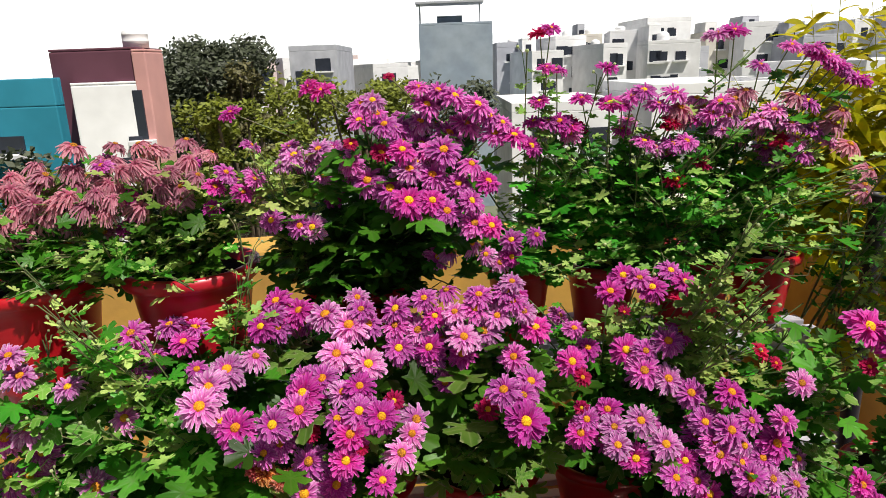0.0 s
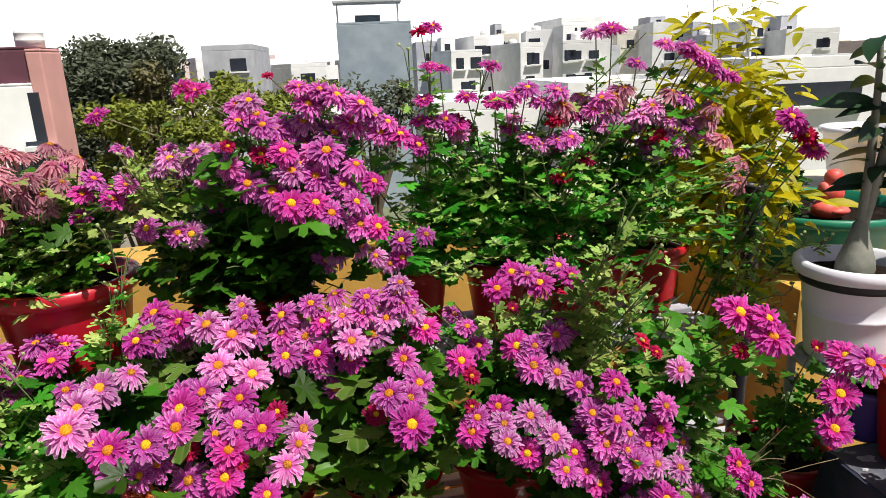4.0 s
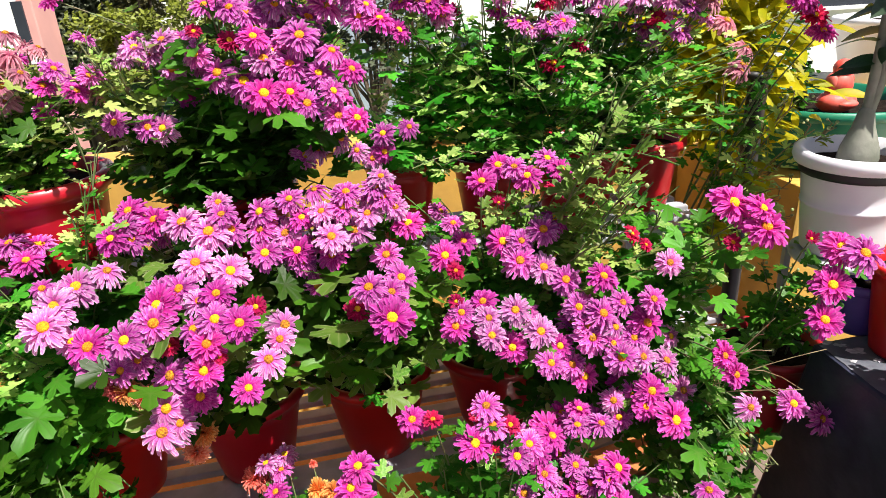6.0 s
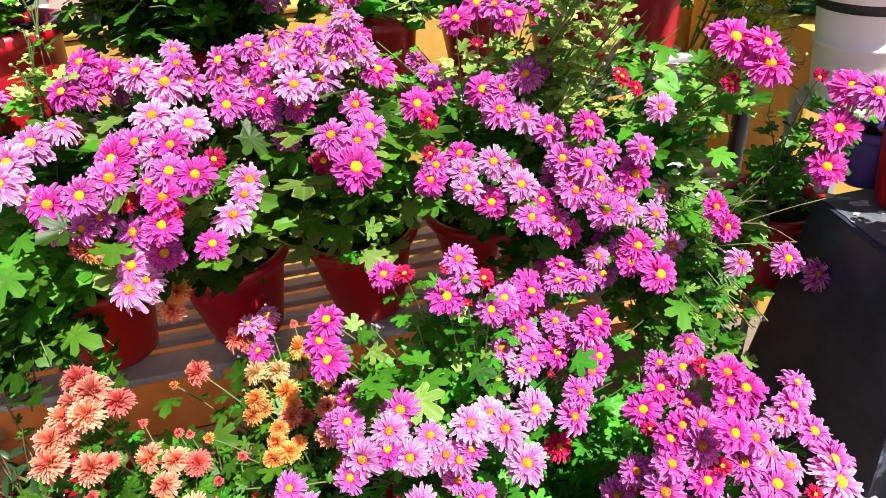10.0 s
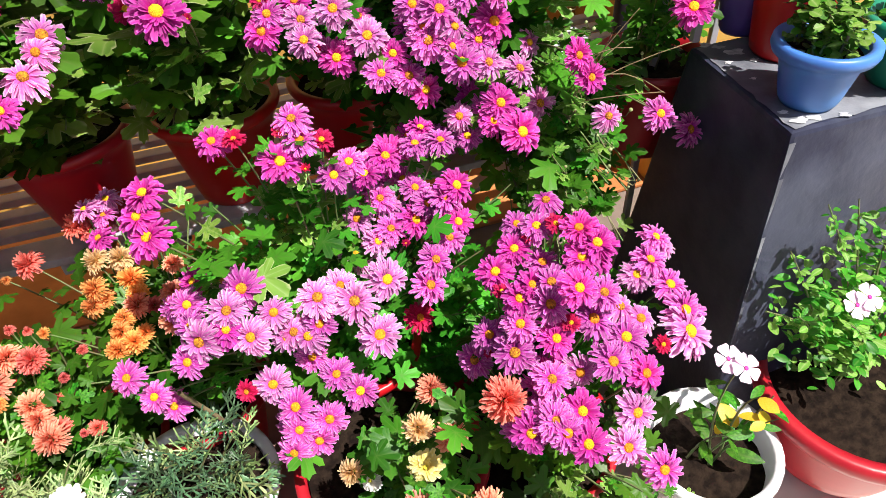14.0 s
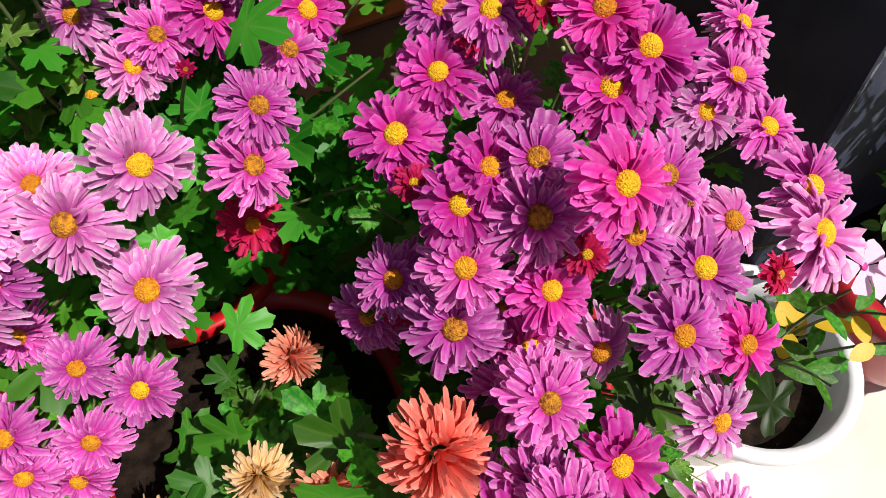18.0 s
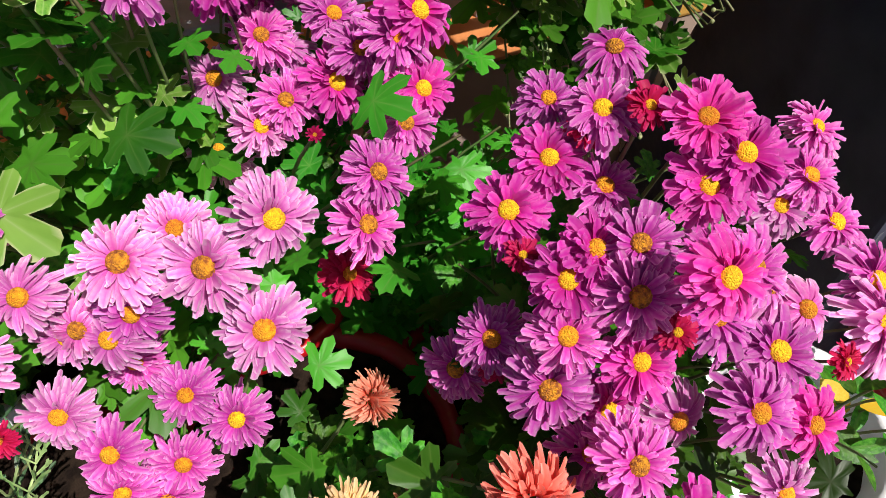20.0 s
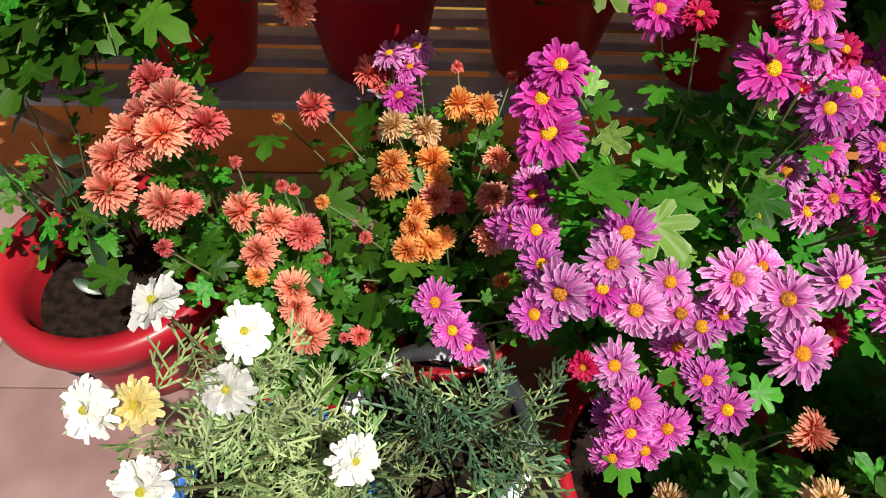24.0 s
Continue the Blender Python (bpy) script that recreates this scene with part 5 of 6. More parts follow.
plant("chrysanthemum", (0.06, 1.30, R2), M_B + M_BC + mix(around(M_B, 9, 0.05, 17), "PLdmP", 0.05, 18), "chrysanthemum with lilac and magenta flowers above broad leaves", CHRYS,
      tips=[(0.02, 1.0, 0.84), (0.1, 0.98, 0.8), (0.14, 1.0, 0.86), (0.05, 1.02, 0.74), (0.12, 1.06, 0.72), (0.0, 1.05, 0.8), (0.17, 1.04, 0.78)], leaves=LEAVES + LEAVES_PALE[:2], leaf_size=0.078, per_stem=6, seed=12, extra=249)
plant("chrysanthemum", (0.337, 1.335, R2), M_C + M_CD + mix(around(M_C + M_CD, 10, 0.05, 19), "PdmLP", 0.048, 20), "bushy chrysanthemum with small purple and magenta flowers", CHRYS,
      tips=[(0.25, 1.1, 0.85), (0.3, 1.1, 0.78), (0.38, 1.12, 0.76), (0.22, 1.1, 0.76)], leaves=LEAVES + LEAVES_PALE[:1], leaf_size=0.058, per_stem=7, seed=13, extra=250)
plant("chrysanthemum", (0.36, 1.35, R2), M_TOP, "upright chrysanthemum with crimson and purple flowers", CHRYS,
      tips=[(0.485, 1.0, 1.25), (0.51, 1.03, 1.22), (0.46, 1.02, 1.18), (0.54, 1.03, 1.17)] + rows_of(10, (0.44, 0.63), (0.98, 1.08), (0.92, 1.16), 65), leaves=LEAVES_SHOOT + LEAVES_PALE[:1], leaf_size=0.056, per_stem=11, seed=14, buds=2, wide=0.04, low=0.4, thick=0.0022)
plant("chrysanthemum", (0.60, 1.36, R2), M_D + mix(around(M_D[:9], 8, 0.04, 23), "PdPm", 0.05, 24), "chrysanthemum with purple flowers and many shoots in bud", CHRYS,
      tips=[(0.66, 1.06, 0.9), (0.7, 1.08, 0.85), (0.73, 1.05, 0.78), (0.66, 1.02, 0.74), (0.75, 1.06, 0.95), (0.62, 1.12, 1.0), (0.7, 1.1, 0.98), (0.68, 0.98, 0.66), (0.72, 1.0, 0.7), (0.64, 0.96, 0.56), (0.7, 0.96, 0.58), (0.6, 0.98, 0.5), (0.75, 0.95, 0.54), (0.8, 0.97, 0.5), (0.66, 0.93, 0.46), (0.78, 1.0, 0.63), (0.58, 0.95, 0.42), (0.72, 0.9, 0.42)], leaves=LEAVES + LEAVES + LEAVES_PALE, leaf_size=0.058, per_stem=8, seed=15, extra=499, buds=2)
plant("chrysanthemum", (-0.22, 1.29, R2), [], "dark green chrysanthemum foliage between the two shelves", CHRYS, tips=rows_of(22, (-0.5, 0.05), (1.16, 1.27), (0.84, 1.05), 77), leaf_size=0.056, per_stem=7, seed=77, extra=84, low=0.4)
plant("chrysanthemum", (0.42, 1.36, R2), [], "dark green chrysanthemum foliage between the two shelves", CHRYS, tips=rows_of(20, (0.12, 0.72), (1.2, 1.3), (0.84, 1.04), 78), leaf_size=0.052, per_stem=6, seed=78, extra=60, low=0.4)
# pale leaves mixed in stand for sunlight on these shoots
plant("chrysanthemum", (0.66, 1.32, 0.62), [], "broad-leaved chrysanthemum shoots hanging beside the pier", CHRYS, tips=rows_of(30, (0.60, 0.82), (0.88, 1.05), (0.38, 0.72), 71), leaves=LEAVES + LEAVES_PALE[:1], leaf_size=0.060, per_stem=10, seed=71, extra=200, wide=0.05, low=0.45, buds=1)
plant("chrysanthemum", (0.88, 1.40, 0.87), [], "twiggy yellowing chrysanthemum with pale small leaves", CHRYS, tips=rows_of(26, (0.77, 0.99), (1.16, 1.34), (0.72, 1.2), 72), leaves=LEAVES_SHOOT + LEAVES_LIME[:1], leaf_size=0.046, per_stem=12, seed=72, extra=72, wide=0.03, stem_mat=STEM_DRY, thick=0.0022, buds=2)
plant("chrysanthemum", (-0.60, 1.2, R2), [], "broad sunlit chrysanthemum leaves hanging over the pot rims", CHRYS, tips=rows_of(26, (-0.74, -0.36), (0.95, 1.04), (0.50, 0.66), 73), leaf_size=0.076, per_stem=7, seed=73, extra=80, wide=0.04, low=0.5)
plant("chrysanthemum", (0.941, 1.22, 0.62), M_E, "sparse chrysanthemum with four deep pink flowers on wiry stems", CHRYS, tips=[(0.86, 1.12, 0.8), (0.84, 1.1, 0.72), (0.9, 1.1, 0.78), (0.95, 1.2, 0.8), (0.98, 1.25, 0.72), (0.9, 1.2, 0.7), (1.02, 1.3, 0.75), (0.88, 1.2, 0.84)], leaf_size=0.045, per_stem=6, seed=16, extra=70, wide=0.04, thick=0.002, buds=2)
# floor row
# some leaves take the pale material to look sunlit
plant("chrysanthemum", (0.25, 0.93, 0.25), F_A, "chrysanthemum with bright magenta flowers on tall shoots", CHRYS,
      tips=[(0.19, 0.9, 0.66), (0.22, 0.88, 0.64), (0.28, 0.9, 0.64), (0.24, 0.88, 0.56), (0.31, 0.9, 0.63), (0.14, 0.86, 0.64), (0.1, 0.88, 0.68), (0.17, 0.86, 0.7), (0.06, 0.9, 0.6), (0.14, 0.9, 0.62), (0.24, 0.9, 0.68), (0.2, 0.92, 0.6), (0.1, 0.94, 0.55), (0.26, 0.9, 0.6)], leaves=LEAVES + LEAVES_PALE[:1], leaf_size=0.062, per_stem=8, high=0.95, seed=17, extra=78)
plant("chrysanthemum", (0.27, 0.93, 0.25), F_B + F_BC + mix(around(F_B, 6, 0.04, 29), "PmLl", 0.048, 30), "chrysanthemum with an arc of lilac-purple flowers", CHRYS,
      tips=[(0.42, 0.92, 0.52), (0.48, 0.9, 0.58), (0.5, 0.88, 0.5), (0.42, 0.86, 0.45), (0.36, 0.85, 0.48), (0.5, 0.95, 0.62), (0.56, 0.92, 0.6), (0.46, 0.82, 0.42)], leaf_size=0.052, per_stem=5, seed=18, extra=90)
plant("chrysanthemum", (0.36, 0.95, 0.12), [], "low dark green chrysanthemum foliage under the flowers", CHRYS, tips=rows_of(24, (0.34, 0.74), (0.76, 1.0), (0.14, 0.46), 66), leaf_size=0.058, per_stem=10, seed=66, extra=120, wide=0.06)
plant("chrysanthemum", (0.23, 0.91, 0.25), F_C + LOW + mix(around(F_C, 6, 0.04, 31), "LPdl", 0.048, 32), "chrysanthemum with lilac-purple flowers hanging low to the front", CHRYS,
      tips=[(0.06, 0.82, 0.45), (0.14, 0.8, 0.45), (0.22, 0.8, 0.42)], leaf_size=0.05, per_stem=3, seed=19, extra=50)
plant("chrysanthemum", (0.55, 0.72, 0.20), F_D + mix(around(F_D, 7, 0.04, 33), "PmdLP", 0.046, 34), "dense dome of deep purple and magenta chrysanthemums", CHRYS,
      tips=[(0.68, 0.62, 0.5), (0.7, 0.7, 0.48), (0.62, 0.76, 0.56), (0.5, 0.78, 0.52), (0.46, 0.74, 0.5)], leaf_size=0.052, per_stem=4, seed=20, extra=72)
plant("chrysanthemum", (0.52, 0.68, 0.20), F_DE + F_E + mix(around(F_E, 6, 0.04, 35), "PdPl", 0.046, 36), "dense dome of purple chrysanthemums, front half", CHRYS,
      tips=[(0.62, 0.46, 0.4), (0.66, 0.42, 0.3), (0.56, 0.42, 0.3), (0.6, 0.4, 0.2), (0.68, 0.5, 0.4)], leaf_size=0.05, per_stem=4, seed=21, extra=90)
plant("chrysanthemum", (0.54, 0.58, 0.19), [], "leafy young shoots hanging over the front of the red bowl", CHRYS, tips=[(0.53, 0.49, 0.3), (0.55, 0.48, 0.2), (0.57, 0.48, 0.12), (0.56, 0.5, 0.16), (0.6, 0.48, 0.06), (0.52, 0.5, 0.24), (0.59, 0.49, 0.1), (0.58, 0.5, 0.2)], leaves=LEAVES_PALE + LEAVES[:1], leaf_size=0.05, per_stem=20, seed=74, extra=90, wide=0.03)
plant("chrysanthemum", (0.62, 0.6, 0.19), [], "thin wiry shoots trailing to the floor", CHRYS, tips=[(0.72, 0.5, 0.25), (0.74, 0.49, 0.16), (0.76, 0.47, 0.08), (0.72, 0.47, 0.1), (0.78, 0.5, 0.2)], leaves=LEAVES[:2] + LEAVES_PALE[:1], leaf_size=0.036, per_stem=9, seed=75, thick=0.0015)
plant("chrysanthemum", (0.30, 0.68, 0.235), mix([(0.443, 0.530, 0.575)], "r", 0.062, 36) + mix(POM, "sksysso", 0.046, 37) + mix(POM_PALE, "kww", 0.04, 38), "small chrysanthemum with salmon and cream pompon flowers", CHRYS,
      tips=[(0.3, 0.6, 0.4), (0.38, 0.6, 0.38), (0.34, 0.66, 0.42), (0.4, 0.56, 0.4)], leaf_size=0.05, per_stem=5, seed=22, extra=48)
plant("chrysanthemum", (-0.06, 0.92, 0.22), OR_A + mix(around(OR_A, 6, 0.07, 45), "ro", 0.018, 46), "chrysanthemum with small orange pompon flowers", CHRYS,
      tips=[(-0.15, 0.88, 0.46), (-0.02, 0.86, 0.42), (-0.1, 0.8, 0.4), (-0.17, 0.94, 0.46), (-0.04, 0.78, 0.38), (-0.15, 0.8, 0.44)], leaf_size=0.055, per_stem=8, seed=23, extra=120)
plant("chrysanthemum", (-0.24, 0.84, 0.20), OR_B + mix(around(OR_B[:9], 9, 0.06, 43), "r", 0.018, 44), "chrysanthemum with salmon-orange pompon flowers", CHRYS,
      tips=[(-0.16, 0.78, 0.46), (-0.12, 0.76, 0.4), (-0.2, 0.86, 0.48), (-0.1, 0.72, 0.36), (-0.3, 0.8, 0.42), (-0.26, 0.74, 0.36)], leaf_size=0.055, per_stem=8, seed=24, extra=120)
plant("chrysanthemum", (-0.42, 0.98, 0.16), SAL, "chrysanthemum with a spray of salmon pink flowers", CHRYS,
      tips=[(-0.36, 0.88, 0.48), (-0.4, 0.85, 0.42), (-0.34, 0.82, 0.4), (-0.32, 0.86, 0.46)], leaf_size=0.05, per_stem=3, seed=25, extra=24)
plant("chrysanthemum", (-0.08, 0.95, 0.22), LIL, "thin chrysanthemum shoots with a few lilac flowers", CHRYS, leaf_size=0.035, per_stem=3, seed=26)
plant("white_chrysanthemum", (-0.22, 0.62, 0.25), mix([p for i, p in enumerate(WH) if i != 2], "w", 0.05, 47) + mix(WH[2:3], "y", 0.042, 48), "white daisy chrysanthemum with feathery grey-green leaves", CHRYS,
      tips=[(-0.15, 0.6, 0.5), (-0.1, 0.58, 0.48), (-0.05, 0.56, 0.45), (-0.12, 0.5, 0.42), (-0.2, 0.54, 0.5), (-0.25, 0.52, 0.45), (-0.16, 0.47, 0.44), (-0.08, 0.48, 0.4), (-0.14, 0.66, 0.46), (-0.02, 0.52, 0.4)],
      leaves=LEAVES_FEATHER, leaf_size=0.085, per_stem=6, seed=27, extra=14, wide=0.04)
plant("feathery_plant", (-0.02, 0.70, 0.24), [], "young plant with finely cut grey-green leaves in a white pot", "", tips=[(0.05, 0.64, 0.45), (0.03, 0.6, 0.4), (0.1, 0.62, 0.42), (-0.02, 0.62, 0.44), (0.08, 0.58, 0.36), (0.0, 0.55, 0.36), (-0.06, 0.6, 0.38), (0.04, 0.54, 0.34), (-0.08, 0.68, 0.42), (0.08, 0.7, 0.4)],
      leaves=LEAVES_FROND + LEAVES_FEATHER[:1], leaf_size=0.125, per_stem=4, seed=28, extra=2, wide=0.02, droop=-0.45, category="plant")
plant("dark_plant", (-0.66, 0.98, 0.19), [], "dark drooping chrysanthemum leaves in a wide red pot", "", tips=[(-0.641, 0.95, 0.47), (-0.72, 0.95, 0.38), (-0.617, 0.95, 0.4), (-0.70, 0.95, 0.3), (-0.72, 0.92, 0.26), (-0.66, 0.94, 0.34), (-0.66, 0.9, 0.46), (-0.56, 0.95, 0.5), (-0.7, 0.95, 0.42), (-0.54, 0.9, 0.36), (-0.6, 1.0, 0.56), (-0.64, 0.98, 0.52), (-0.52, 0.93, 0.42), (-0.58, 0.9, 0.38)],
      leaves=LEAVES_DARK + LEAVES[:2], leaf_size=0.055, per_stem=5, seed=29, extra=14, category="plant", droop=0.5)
plant("chrysanthemum", (-0.60, 0.97, 0.2), mix([(-0.592, 1.0, 0.56)], "f", 0.045, 49), "single dried brown chrysanthemum on a bare stem", CHRYS, leaf_size=0.03, per_stem=1, seed=76, stem_mat=STEM_DRY)
# side plants
plant("periwinkle", (0.835, 0.595, 0.17), [], "periwinkle with yellowing leaves in a white pot", "", tips=[(0.8, 0.57, 0.46), (0.84, 0.55, 0.42), (0.87, 0.53, 0.38), (0.8, 0.52, 0.36), (0.9, 0.58, 0.36)],
      leaves=[oval_leaf("leaf", LEAF, 0.2, 0.2, 0.2)] * 3 + LEAVES_YELLOW, leaf_size=0.055, per_stem=8, seed=30, category="plant")
plant("shrub", (1.13, 0.68, 0.22), [], "small shrub with fine green leaflets in a red bowl", "", tips=[(0.90, 0.66, 0.6), (0.95, 0.68, 0.66), (0.88, 0.64, 0.5), (0.98, 0.66, 0.52), (1.02, 0.7, 0.64), (1.06, 0.68, 0.68), (1.1, 0.7, 0.62), (1.16, 0.68, 0.66), (0.92, 0.62, 0.5), (1.0, 0.6, 0.48), (1.2, 0.66, 0.66), (1.08, 0.62, 0.5), (1.24, 0.7, 0.7)],
      leaves=[oval_leaf("leaf", LEAF, 0.26, 0.2, 0.25), oval_leaf("leaf", LEAF, 0.26, 0.3, 0.15), oval_leaf("leaf", LEAF_PALE, 0.28, 0.3, 0.2), oval_leaf("leaf", LEAF_PALE, 0.26, 0.2, 0.2)], leaf_size=0.022, per_stem=44, seed=31, extra=420, wide=0.045, thick=0.0024, category="shrub")
plant("jade_plant", (1.004, 0.848, 0.80), [], "small pale green jade plant in a blue pot", "", tips=[(0.985, 0.83, 0.86), (1.02, 0.83, 0.865), (1.004, 0.86, 0.875), (0.97, 0.86, 0.86), (1.04, 0.86, 0.86), (0.955, 0.85, 0.85), (1.01, 0.81, 0.85), (1.0, 0.9, 0.88), (0.97, 0.89, 0.87)],
      leaves=[oval_leaf("leaf", LEAF_PALE, 0.42, 0.1, 0.1), oval_leaf("leaf", LEAF_PALE, 0.40, 0.2, 0.1), oval_leaf("leaf", LEAF, 0.40, 0.1, 0.2)], leaf_size=0.016, per_stem=60, seed=32, extra=420, wide=0.02, category="plant")
plant("succulent", (1.17, 0.865, 0.81), [], "low green succulent in a green pot", "", tips=[(1.155, 0.85, 0.85), (1.185, 0.85, 0.86), (1.175, 0.88, 0.86)], leaves=LEAVES_SMALL, leaf_size=0.025, per_stem=40, seed=33, extra=80, category="plant")
plant("lime_shrub", (1.02, 1.74, 0.95), [], "tall shrub with backlit lime green leaves behind the rack", "", tips=[(0.86, 1.62, 1.6), (0.92, 1.62, 1.7), (1.0, 1.62, 1.6), (1.06, 1.64, 1.48), (0.86, 1.6, 1.45), (1.14, 1.6, 1.3), (1.16, 1.6, 1.5), (1.1, 1.6, 1.2), (0.96, 1.62, 1.4), (1.0, 1.62, 1.26), (1.1, 1.66, 1.66), (0.84, 1.6, 1.34), (0.94, 1.62, 1.54), (1.04, 1.64, 1.36), (0.66, 1.55, 1.45), (0.74, 1.55, 1.46), (0.84, 1.55, 1.44), (0.91, 1.55, 1.53), (0.98, 1.55, 1.45), (1.02, 1.55, 1.29), (0.97, 1.55, 1.35), (1.01, 1.55, 1.22)],
      leaves=[oval_leaf("leaf", LEAF_LIME, 0.16, 0.3, 0.3), oval_leaf("leaf", LEAF_LIME, 0.13, 0.6, 0.2)], leaf_size=0.075, per_stem=18, seed=34, extra=1100, wide=0.1, category="shrub", spread=0.14, thick=0.0013, stem_mat=LEAF_LIME, low=0.05)


# ---- far city ----
# glowing sheet added far off so that the sky at the horizon shows white
HAZE_GLOW = bpy.data.materials.new("sky_haze_glow")
HAZE_GLOW.use_nodes = True
glow = HAZE_GLOW.node_tree.nodes["Principled BSDF"]
glow.inputs["Base Color"].default_value = (0.8, 0.8, 0.8, 1)
glow.inputs["Emission Color"].default_value = (0.93, 0.96, 1.0, 1)
glow.inputs["Emission Strength"].default_value = 0.6
backdrop = thing("backdrop", (0, 1500, -8), "glowing white sheet standing in for the bright sky above the far horizon", "sky", kind="structure")
part("sheet", mesh_of("sheet", [(-2400, 1500, -10), (2400, 1500, -10), (2400, 1500, 330), (-2400, 1500, 330)], [(0, 1, 2, 3)], HAZE_GLOW, False), backdrop)
GROUND = mat("ground_earth", (0.22, 0.20, 0.15), 0.9, second=(0.10, 0.15, 0.06), scale=0.05, vary=0.3, bump=0.3, bscale=1.0)
ground = thing("ground", (0, 0, -8), "wide ground far below the terrace, hazy to the horizon", "ground", kind="structure")
part("sheet", mesh_of("sheet", [(-2500, -500, -8), (2500, -500, -8), (2500, 4500, -8), (-2500, 4500, -8)], [(0, 1, 2, 3)], GROUND, False), ground)
PLASTER = {
    "white": mat("plaster_white", (0.86, 0.86, 0.86), 0.8, second=(0.78, 0.78, 0.78), scale=0.8, vary=0.15),
    "grey": mat("plaster_grey", (0.52, 0.53, 0.58), 0.8, second=(0.42, 0.43, 0.48), scale=0.8, vary=0.2),
    "blue": mat("plaster_blue_grey", (0.34, 0.40, 0.46), 0.8, second=(0.27, 0.33, 0.40), scale=0.5, vary=0.25),
    "maroon": mat("plaster_maroon", (0.10, 0.03, 0.05), 0.8, second=(0.13, 0.045, 0.07), scale=0.7, vary=0.2),
    "pink": mat("plaster_pink", (0.70, 0.36, 0.33), 0.8, second=(0.62, 0.32, 0.30), scale=0.7, vary=0.15),
    "teal": mat("plaster_teal", (0.02, 0.24, 0.34), 0.7, second=(0.03, 0.28, 0.40), scale=0.7, vary=0.15),
    "cream": mat("plaster_cream", (0.80, 0.76, 0.66), 0.8, second=(0.70, 0.66, 0.58), scale=0.8, vary=0.15),
    "rose": mat("plaster_rose", (0.74, 0.60, 0.58), 0.8, second=(0.66, 0.54, 0.52), scale=0.8, vary=0.15),
    "dark": mat("window_dark", (0.03, 0.035, 0.05), 0.2, vary=0.2, scale=2),
}


def building(x0, x1, y0, depth, top, colour, label, windows=(), turn=0.0, name="building", tank=None, roof=0.35):
    """A flat-roofed house: walls down to the ground, roof parapet, windows set in the front (x, z, width, height as shares)."""
    b = thing(name, ((x0 + x1) / 2, y0 + depth / 2, -8), label, "building", "far houses")
    w, h = x1 - x0, top + 8
    m = Matrix.Translation(((x0 + x1) / 2, y0 + depth / 2, 0)) @ pose(0, 0, 0, 0, 0, turn)
    part("wall", box_mesh("wall", (w, depth, h), PLASTER[colour], 0.03), b, m @ pose(0, 0, -8 + h / 2))
    for sx, sy, lx, ly in ((0, -1, w, 0.2), (0, 1, w, 0.2), (-1, 0, 0.2, depth - 0.4), (1, 0, 0.2, depth - 0.4)):
        part("roof_parapet", box_mesh("roof_parapet", (lx, ly, roof), PLASTER[colour], 0.02), b, m @ pose(sx * (w / 2 - 0.1), sy * (depth / 2 - 0.1), top + roof / 2 + 0.003))
    for wx, wz, ww, wh in windows:
        part("window", box_mesh("window", (ww, 0.12, wh), PLASTER["dark"], 0.01), b, m @ pose(wx * w / 2, -depth / 2 + 0.02, wz))
        part("window_sill", box_mesh("window_sill", (ww + 0.3, 0.3, 0.1), PLASTER["white"], 0.01), b, m @ pose(wx * w / 2, -depth / 2 - 0.1, wz - wh / 2 - 0.06))
    return b


def tank(at, r, h, label="white plastic water tank on a flat roof"):
    t = thing("water_tank", at, label, "water tank", "roof tanks")
    prof = [(0.01, 0), (r, 0.0), (r, h * 0.3), (r * 1.03, h * 0.33), (r, h * 0.36), (r, h * 0.62), (r * 1.03, h * 0.65), (r, h * 0.68), (r * 0.96, h * 0.82), (r * 0.5, h * 0.95), (r * 0.3, h), (0.01, h)]
    part("body", lathe("body", prof, PLASTER["white"], 24), t, Matrix.Translation(at))


building(-7.75, -6.40, 13.6, 1.6, 1.38, "white", "white house front with small dark windows", [(0.55, -0.05, 0.28, 0.75), (0.1, -0.35, 0.35, 0.5)], roof=0.05, turn=22)
building(-8.0, -6.31, 13.9, 1.5, 2.05, "maroon", "maroon roof storey over the white house", roof=0.05)
building(-6.30, -6.02, 13.85, 0.9, 2.00, "pink", "tall salmon pink side wall of the white house", [(-0.9, 0.75, 0.2, 1.0)], roof=0.05)
building(-12.5, -7.85, 13.6, 1.6, 1.0, "teal", "teal-blue house with a long roof band", [(0.1, 0.25, 2.6, 0.35), (0.75, -0.9, 0.8, 0.7)], roof=0.55)
tank((-6.5, 14.6, 2.1), 0.26, 0.42)
building(-10.1, -6.95, 45.0, 8, 2.8, "grey", "grey unfinished concrete house", [(-0.5, 0.9, 0.9, 1.3), (0.4, 1.9, 1.0, 0.8), (0.45, 0.2, 0.9, 1.2)])
building(-1.5, 3.3, 45.0, 7, 4.1, "blue", "tall blue-grey plastered building", roof=0.15)
building(-0.3, 1.4, 47.0, 3, 4.7, "blue", "stair tower on the blue-grey building", roof=0.1)
rg = random.Random(5)
for i in range(40):
    sx = -0.42 + 0.031 * i + rg.uniform(-0.012, 0.012)
    D = rg.uniform(60, 95)
    wd = rg.uniform(2.2, 4.8)
    topz = 1.49 + D * rg.uniform(-0.004, 0.018)
    wins = [(rg.uniform(-0.7, 0.7), topz - rg.uniform(0.8, 2.6), rg.uniform(0.7, 1.4), rg.uniform(0.8, 1.3)) for _ in range(4)]
    building(sx * D - wd / 2, sx * D + wd / 2, D, 8, topz, rg.choice(("white", "white", "white", "grey", "cream", "rose")), "distant flat-roofed white town house", wins, turn=rg.uniform(15, 50))
rg = random.Random(9)
